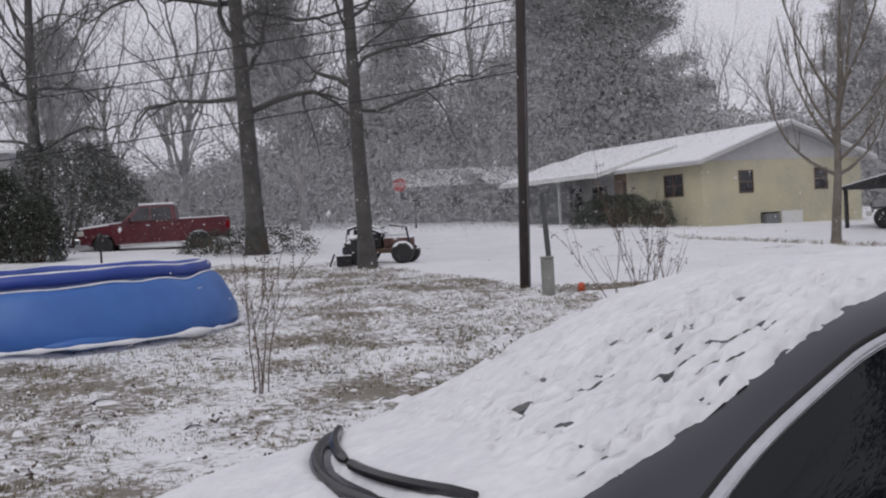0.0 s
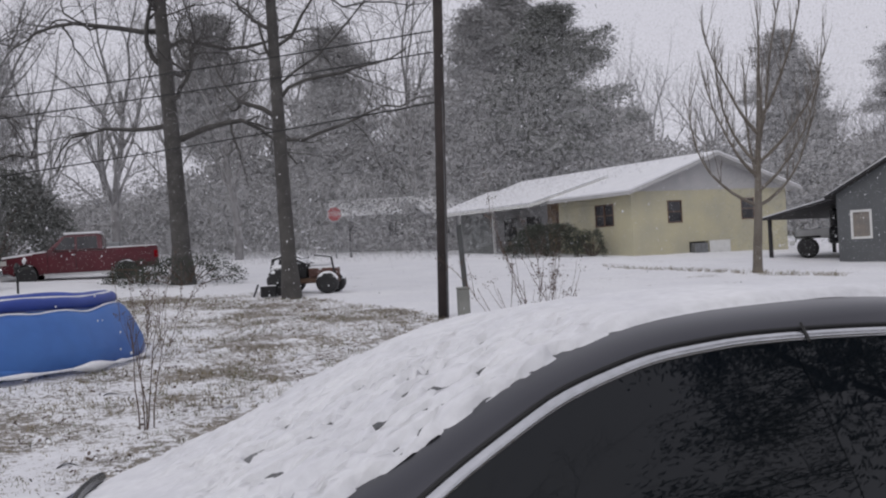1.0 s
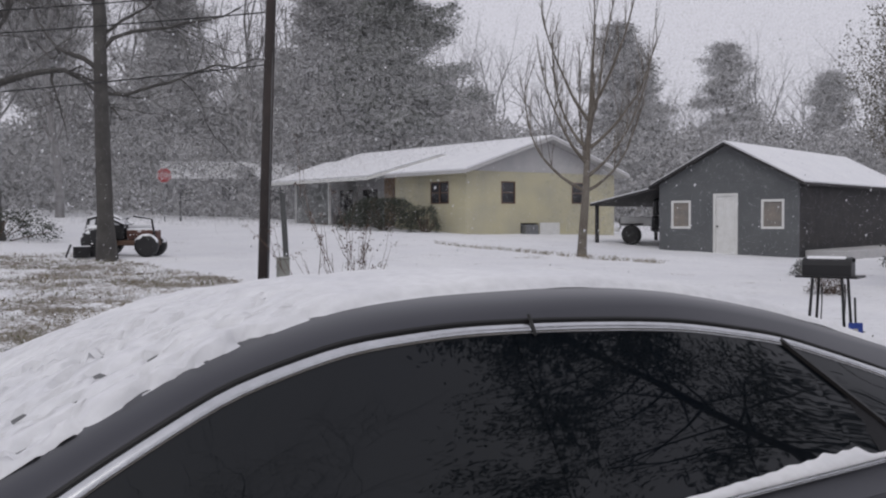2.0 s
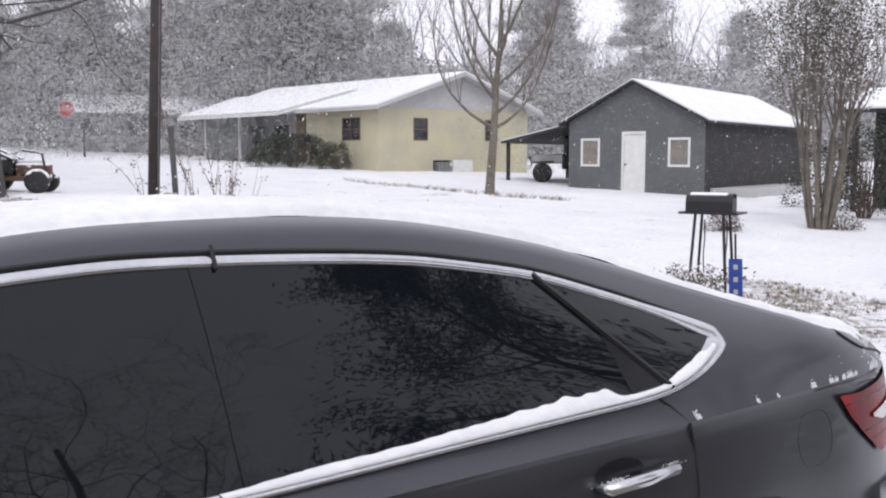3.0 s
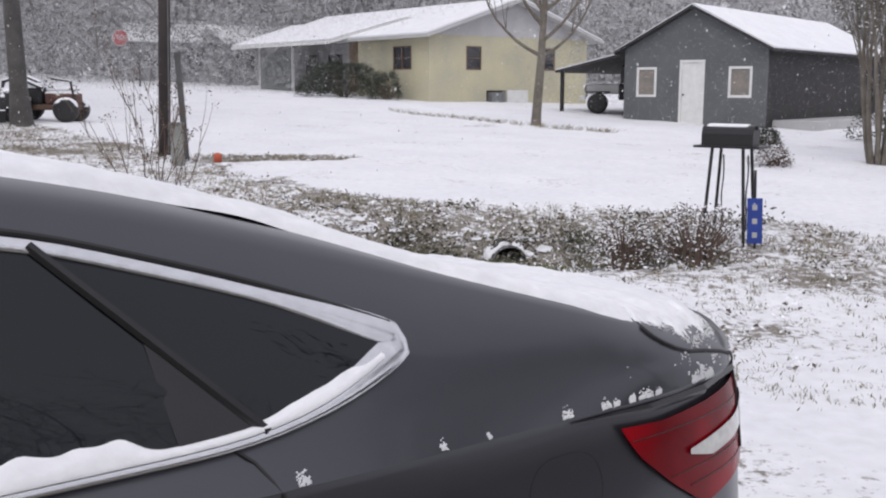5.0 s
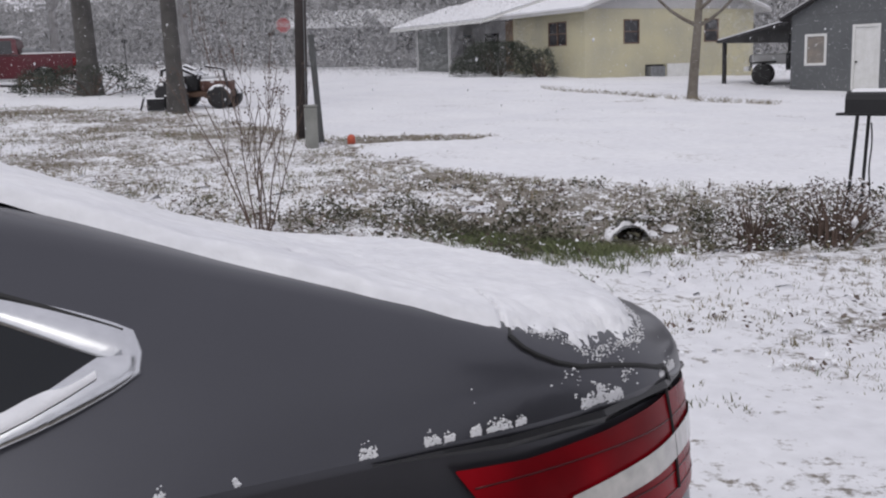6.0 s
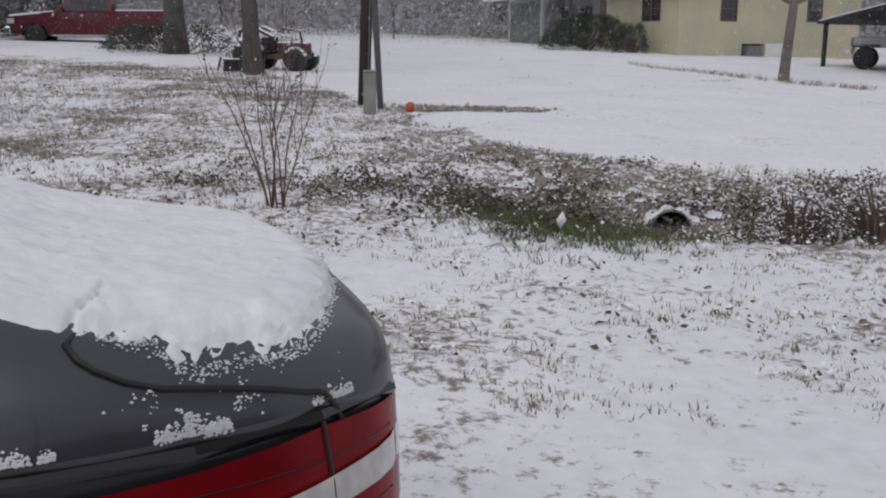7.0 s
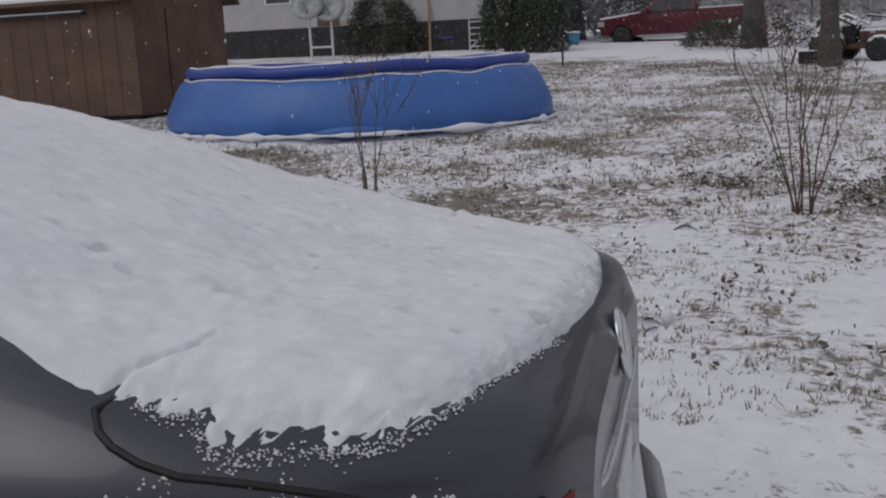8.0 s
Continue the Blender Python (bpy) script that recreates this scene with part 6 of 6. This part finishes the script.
# ---- far houses beyond the road ----
def far_house(x, y, turn, w, label):
    h = thing("far_house", pose(x, y, land(x, y) - 0.1, 0, 0, turn), label, "house")
    part("wall", box(-w / 2, -3, 0, w / 2, 3, 2.5), mat("greyed_siding", (0.20, 0.20, 0.21), 0.8, scale=1), h)
    for s in (-1, 1):
        part("roof_snow", slab((-w / 2 - 0.3, s * 3.4, 2.45), (w / 2 + 0.3, s * 3.4, 2.45), (w / 2 + 0.3, 0, 3.6), (-w / 2 - 0.3, 0, 3.6), 0.1), SNOW, h)
    for wx in (-w / 4, w / 4):
        part("window", box(wx - 0.5, -3.03, 1.0, wx + 0.5, -3.002, 2.0), DARKPANE, h)


far_house(-2.0, 66.0, 8, 5.0, "low house behind the wood's edge with snowy roof")
far_house(2.5, 63.5, 20, 4.0, "small outbuilding with snow on its roof")


# ---- culvert and turf ----
def culvert():
    c = thing("culvert_pipe", pose(5.55, 9.65, lie(5.55, 9.65) - 0.03, 0, 0, -6), "corrugated dark culvert pipe opening in the ditch bank", "pipe")
    prof = []
    for k in range(15):
        prof.append((0.18 + 0.007 * math.sin(k * 2.1), k * 0.09))
    b = lathe(prof, 28, pose(0, -0.1, 0, -90, 0, 0))
    b.faces.ensure_lookup_table()
    bmesh.ops.delete(b, geom=[f for f in b.faces if len(f.verts) > 4], context="FACES")
    part("tube", b, BLACK, c, smooth=True)
    hump = bmesh.new()
    bmesh.ops.create_icosphere(hump, subdivisions=4, radius=1.0)
    for v in hump.verts:
        n = noise.noise(v.co * 2.3)
        v.co = Vector((v.co.x * 0.255 * (1 + 0.25 * n), max(-0.02, v.co.y * 0.9) + 0.05 + 0.03 * n, v.co.z * 0.215 * (1 + 0.35 * n) - 0.03))
    cut = [f for f in hump.faces if math.hypot(f.calc_center_median().x, f.calc_center_median().z) < 0.178 and f.calc_center_median().y < 0.3]
    bmesh.ops.delete(hump, geom=cut, context="FACES")
    ob = part("snow_bank", hump, SNOW, None, "", True)
    ob.matrix_world = pose(5.55, 9.65, lie(5.55, 9.65) - 0.03, 0, 0, -6)
    tagged(ob, "rounded snow bank over the culvert's mouth", "snow", kind="stuff")


culvert()


def turf():
    """Blades of dead and green grass standing out of the thin snow."""
    rng = random.Random(99)
    sets = {"dead": ([], []), "green": ([], [])}
    def blade(kind, x, y, h, lean):
        v, f = sets[kind]
        z = land(x, y) - 0.01
        a, w = rng.random() * 6.28, 0.0025 + 0.003 * rng.random()
        dx, dy = math.cos(a), math.sin(a)
        o = len(v)
        v += [(x - dy * w, y + dx * w, z), (x + dy * w, y - dx * w, z), (x + dx * lean * h * 0.5 + dy * w * 0.7, y + dy * lean * h * 0.5 - dx * w * 0.7, z + h * 0.6), (x + dx * lean * h, y + dy * lean * h, z + h)]
        f += [(o, o + 1, o + 2), (o, o + 2, o + 3)]
    n = 0
    while n < 20000:
        x, y = rng.uniform(-10, 10.5), 4.0 + 22 * rng.random() ** 1.7
        if in_road(x, y) or rng.random() > 0.15 + 1.2 * bare(x, y) or noise.noise((x * 1.1, y * 1.1, 4.0)) < -0.18:
            continue
        if ((x + 6.0) / 3.1) ** 2 + ((y - 12.5) / 2.85) ** 2 < 1:
            continue
        green = bell(x, y, 4.5, 8.3, 0.6, 0.6, -25) > 0.5 * rng.random() + 0.15 or rng.random() < 0.08
        tall = 0.022 + 0.03 * rng.random() + 0.03 * smooth(7, 9, y) + 0.05 * bell(x, y, 4.8, 9.2, 2.4, 1.1, -18) * (0.6 + 1.6 * noise.noise((x * 2.2, y * 2.2, 8.0)))
        if bell(x, y, 4.8, 9.2, 2.4, 1.1, -18) > 0.4 and noise.noise((x * 1.9, y * 2.6, 2.0)) < 0.10 and not green:
            n += 1
            continue
        for _ in range(4):
            blade("green" if green else "dead", x + rng.gauss(0, 0.025), y + rng.gauss(0, 0.025), tall * rng.uniform(0.5, 1.1), rng.uniform(0.2, 1.0))
        n += 1
    for k in range(2600):
        x, y = rng.gauss(4.6, 0.42), rng.gauss(8.45, 0.55)
        for _ in range(4):
            blade("green", x + rng.gauss(0, 0.02), y + rng.gauss(0, 0.02), rng.uniform(0.04, 0.11), rng.uniform(0.3, 1.1))
    for k in range(240):
        x = rng.uniform(7.5, 12.5)
        y = 30.5 - 1.9 * (x - 8.9) + 0.55 * (x - 8.9) ** 2 * 0.2 + rng.gauss(0, 0.25)
        for _ in range(4):
            blade("dead", x + rng.gauss(0, 0.05), y + rng.gauss(0, 0.05), rng.uniform(0.08, 0.2), rng.uniform(0.3, 1.0))
    for kind, m, lab in (("dead", DEAD, "dry tan grass blades poking through the snow"), ("green", GREEN, "green grass blades in the snowy ditch")):
        tagged(raw("grass", *sets[kind], m), lab, "grass", kind="stuff")
    v, f = [], []
    for k in range(2600):
        x, y = rng.uniform(-9, 9), 4.6 + 20 * rng.random() ** 1.6
        if in_road(x, y) or rng.random() > 0.25 + bare(x, y):
            continue
        tuft(v, f, Vector((x, y, land(x, y) + 0.03)), 0.03 + 0.025 * rng.random(), rng, 7, 0.5, 0.3)
    wv, wf = [], []
    for k in range(150):
        x, y = rng.gauss(4.8, 2.0), rng.gauss(9.4, 0.8)
        if in_road(x, y) or in_drive(x, y) or math.hypot(x - 5.5, y - 9.4) < 0.5:
            continue
        w = rng.uniform(0.04, 0.12)
        for _ in range(4):
            tuft(wv, wf, Vector((x + rng.gauss(0, w), y + rng.gauss(0, w), land(x, y) + 0.04 + w * 0.4)), w, rng, 14, 0.5, 0.2, 0.7)
    for k in range(800):
        x, y = rng.gauss(4.6, 1.9), rng.gauss(9.7, 1.0)
        if in_road(x, y) or in_drive(x, y):
            continue
        tuft(v, f, Vector((x, y, land(x, y) + 0.03)), 0.025 + 0.035 * rng.random(), rng, 7, 0.6, 0.3)
    tagged(raw("weeds", wv, wf, WEED), "clumps of dark weeds in the snowy ditch", "weeds", kind="stuff")
    tagged(raw("leaf_litter", v, f, BRUSH), "dead leaves and weeds scattered on the snow", "leaves", kind="stuff")


turf()


def snow_lumps():
    """Small crusts of snow caught on the turf."""
    rng = random.Random(44)
    v, f = [], []
    n = 0
    while n < 1250:
        if rng.random() < 0.25:
            x, y = rng.gauss(4.6, 2.0), rng.gauss(9.6, 1.2)
        else:
            x, y = rng.uniform(-9, 9), 4.8 + 19 * rng.random() ** 1.5
        n += 1
        if in_road(x, y) or in_drive(x, y) or ((x + 6.0) / 3.1) ** 2 + ((y - 12.5) / 2.85) ** 2 < 1:
            continue
        r, z = 0.03 + 0.11 * rng.random() ** 2.5, land(x, y)
        o = len(v)
        a0 = rng.random() * 6
        ring = [(x + r * rng.uniform(0.7, 1.4) * math.cos(a0 + i * 1.047), y + r * rng.uniform(0.7, 1.4) * math.sin(a0 + i * 1.047), z - 0.01) for i in range(6)]
        v += ring + [(x + r * 0.2, y, z + r * rng.uniform(0.2, 0.45)), (x - r * 0.3, y + r * 0.2, z + r * rng.uniform(0.15, 0.4))]
        f += [(o + i, o + (i + 1) % 6, o + (6 if i < 3 else 7)) for i in range(6)] + [(o + 3, o + 7, o + 6), (o, o + 6, o + 7)]
    tagged(raw("snow_lumps", v, f, SNOW, smooth=True), "small crusts of snow caught on the turf", "snow", kind="stuff")


snow_lumps()


def falling_snow():
    rng = random.Random(123)
    v, f = [], []
    for k in range(5200):
        x, y, z = rng.uniform(-14, 17), rng.uniform(0.3, 26), rng.uniform(0.1, 9)
        if y < 3.2 and -1 < x < 6 and z < 1.25:
            continue
        if math.hypot(x - 2.5, y + 0.8) < 2.0 and y < 1.2:
            continue
        r = rng.uniform(0.0028, 0.0062) * (1 if y < 6 else 1.7)
        p = Vector((x, y, z + land(x, y)))
        o = len(v)
        v += [p + Vector(q) * r for q in ((1, 0, 0), (-1, 0, 0), (0, 1, 0), (0, -1, 0), (0.2, 0, 1.7), (-0.2, 0, -1.7))]
        f += [(o + a, o + b, o + c) for a, b, c in ((0, 2, 4), (2, 1, 4), (1, 3, 4), (3, 0, 4), (2, 0, 5), (1, 2, 5), (3, 1, 5), (0, 3, 5))]
    tagged(raw("snowflakes", v, f, SNOW, smooth=True), "white snowflakes in the air", "snowflakes", kind="stuff")
    # flakes further off, and behind them puffs of fine driving snow, curtain behind curtain
    g = np.random.default_rng(8)
    for name, m, label, curtains in (
        ("snowfall", SNOW, "white flakes of the snowfall beyond the lawn", ((17.0, 0.0085, 0.005), (22.0, 0.0065, 0.006), (28.0, 0.0055, 0.008), (33.0, 0.0050, 0.010))),
        ("snow_drift", DRIFT, "fine driving snow that veils the trees and houses", ((46.0, 0.0026, 0.135), (52.0, 0.0024, 0.145), (58.0, 0.0023, 0.155))),
    ):
        P, S = [], []
        for far, step, size in curtains:
            a, e = np.meshgrid(np.arange(-0.84, 0.80, step), np.arange(-0.03, 0.34, step))
            n = a.size
            a = a.ravel() + g.uniform(-0.5, 0.5, n) * step
            e = e.ravel() + g.uniform(-0.5, 0.5, n) * step
            d = far + g.uniform(-0.5, 0.5, n) * 4.0
            x, y, z = 2.3 + d * np.sin(a), -0.8 + d * np.cos(a), 1.3 + d * e
            keep = z > -0.35 + 0.03 * y - 0.025 * x + 0.15
            P.append(np.stack([x, y, z], 1)[keep])
            S.append((size * g.uniform(0.75, 1.25, n) * np.clip((0.30 - e) / 0.14, 0.25, 1.0))[keep])
        p, r = np.concatenate(P), np.concatenate(S)[:, None]
        k = len(p)
        a, b = g.normal(size=(k, 3)), g.normal(size=(k, 3))
        a /= np.linalg.norm(a, axis=1)[:, None]
        b -= a * (a * b).sum(1)[:, None]
        b /= np.linalg.norm(b, axis=1)[:, None]
        v = np.stack([p + a * r, p - a * r * 0.5 + b * r * 0.87, p - a * r * 0.5 - b * r * 0.87], 1).reshape(-1, 3).tolist()
        f = np.arange(3 * k).reshape(-1, 3).tolist()
        tagged(raw(name, v, f, m), label, "snowflakes", kind="stuff")


falling_snow()
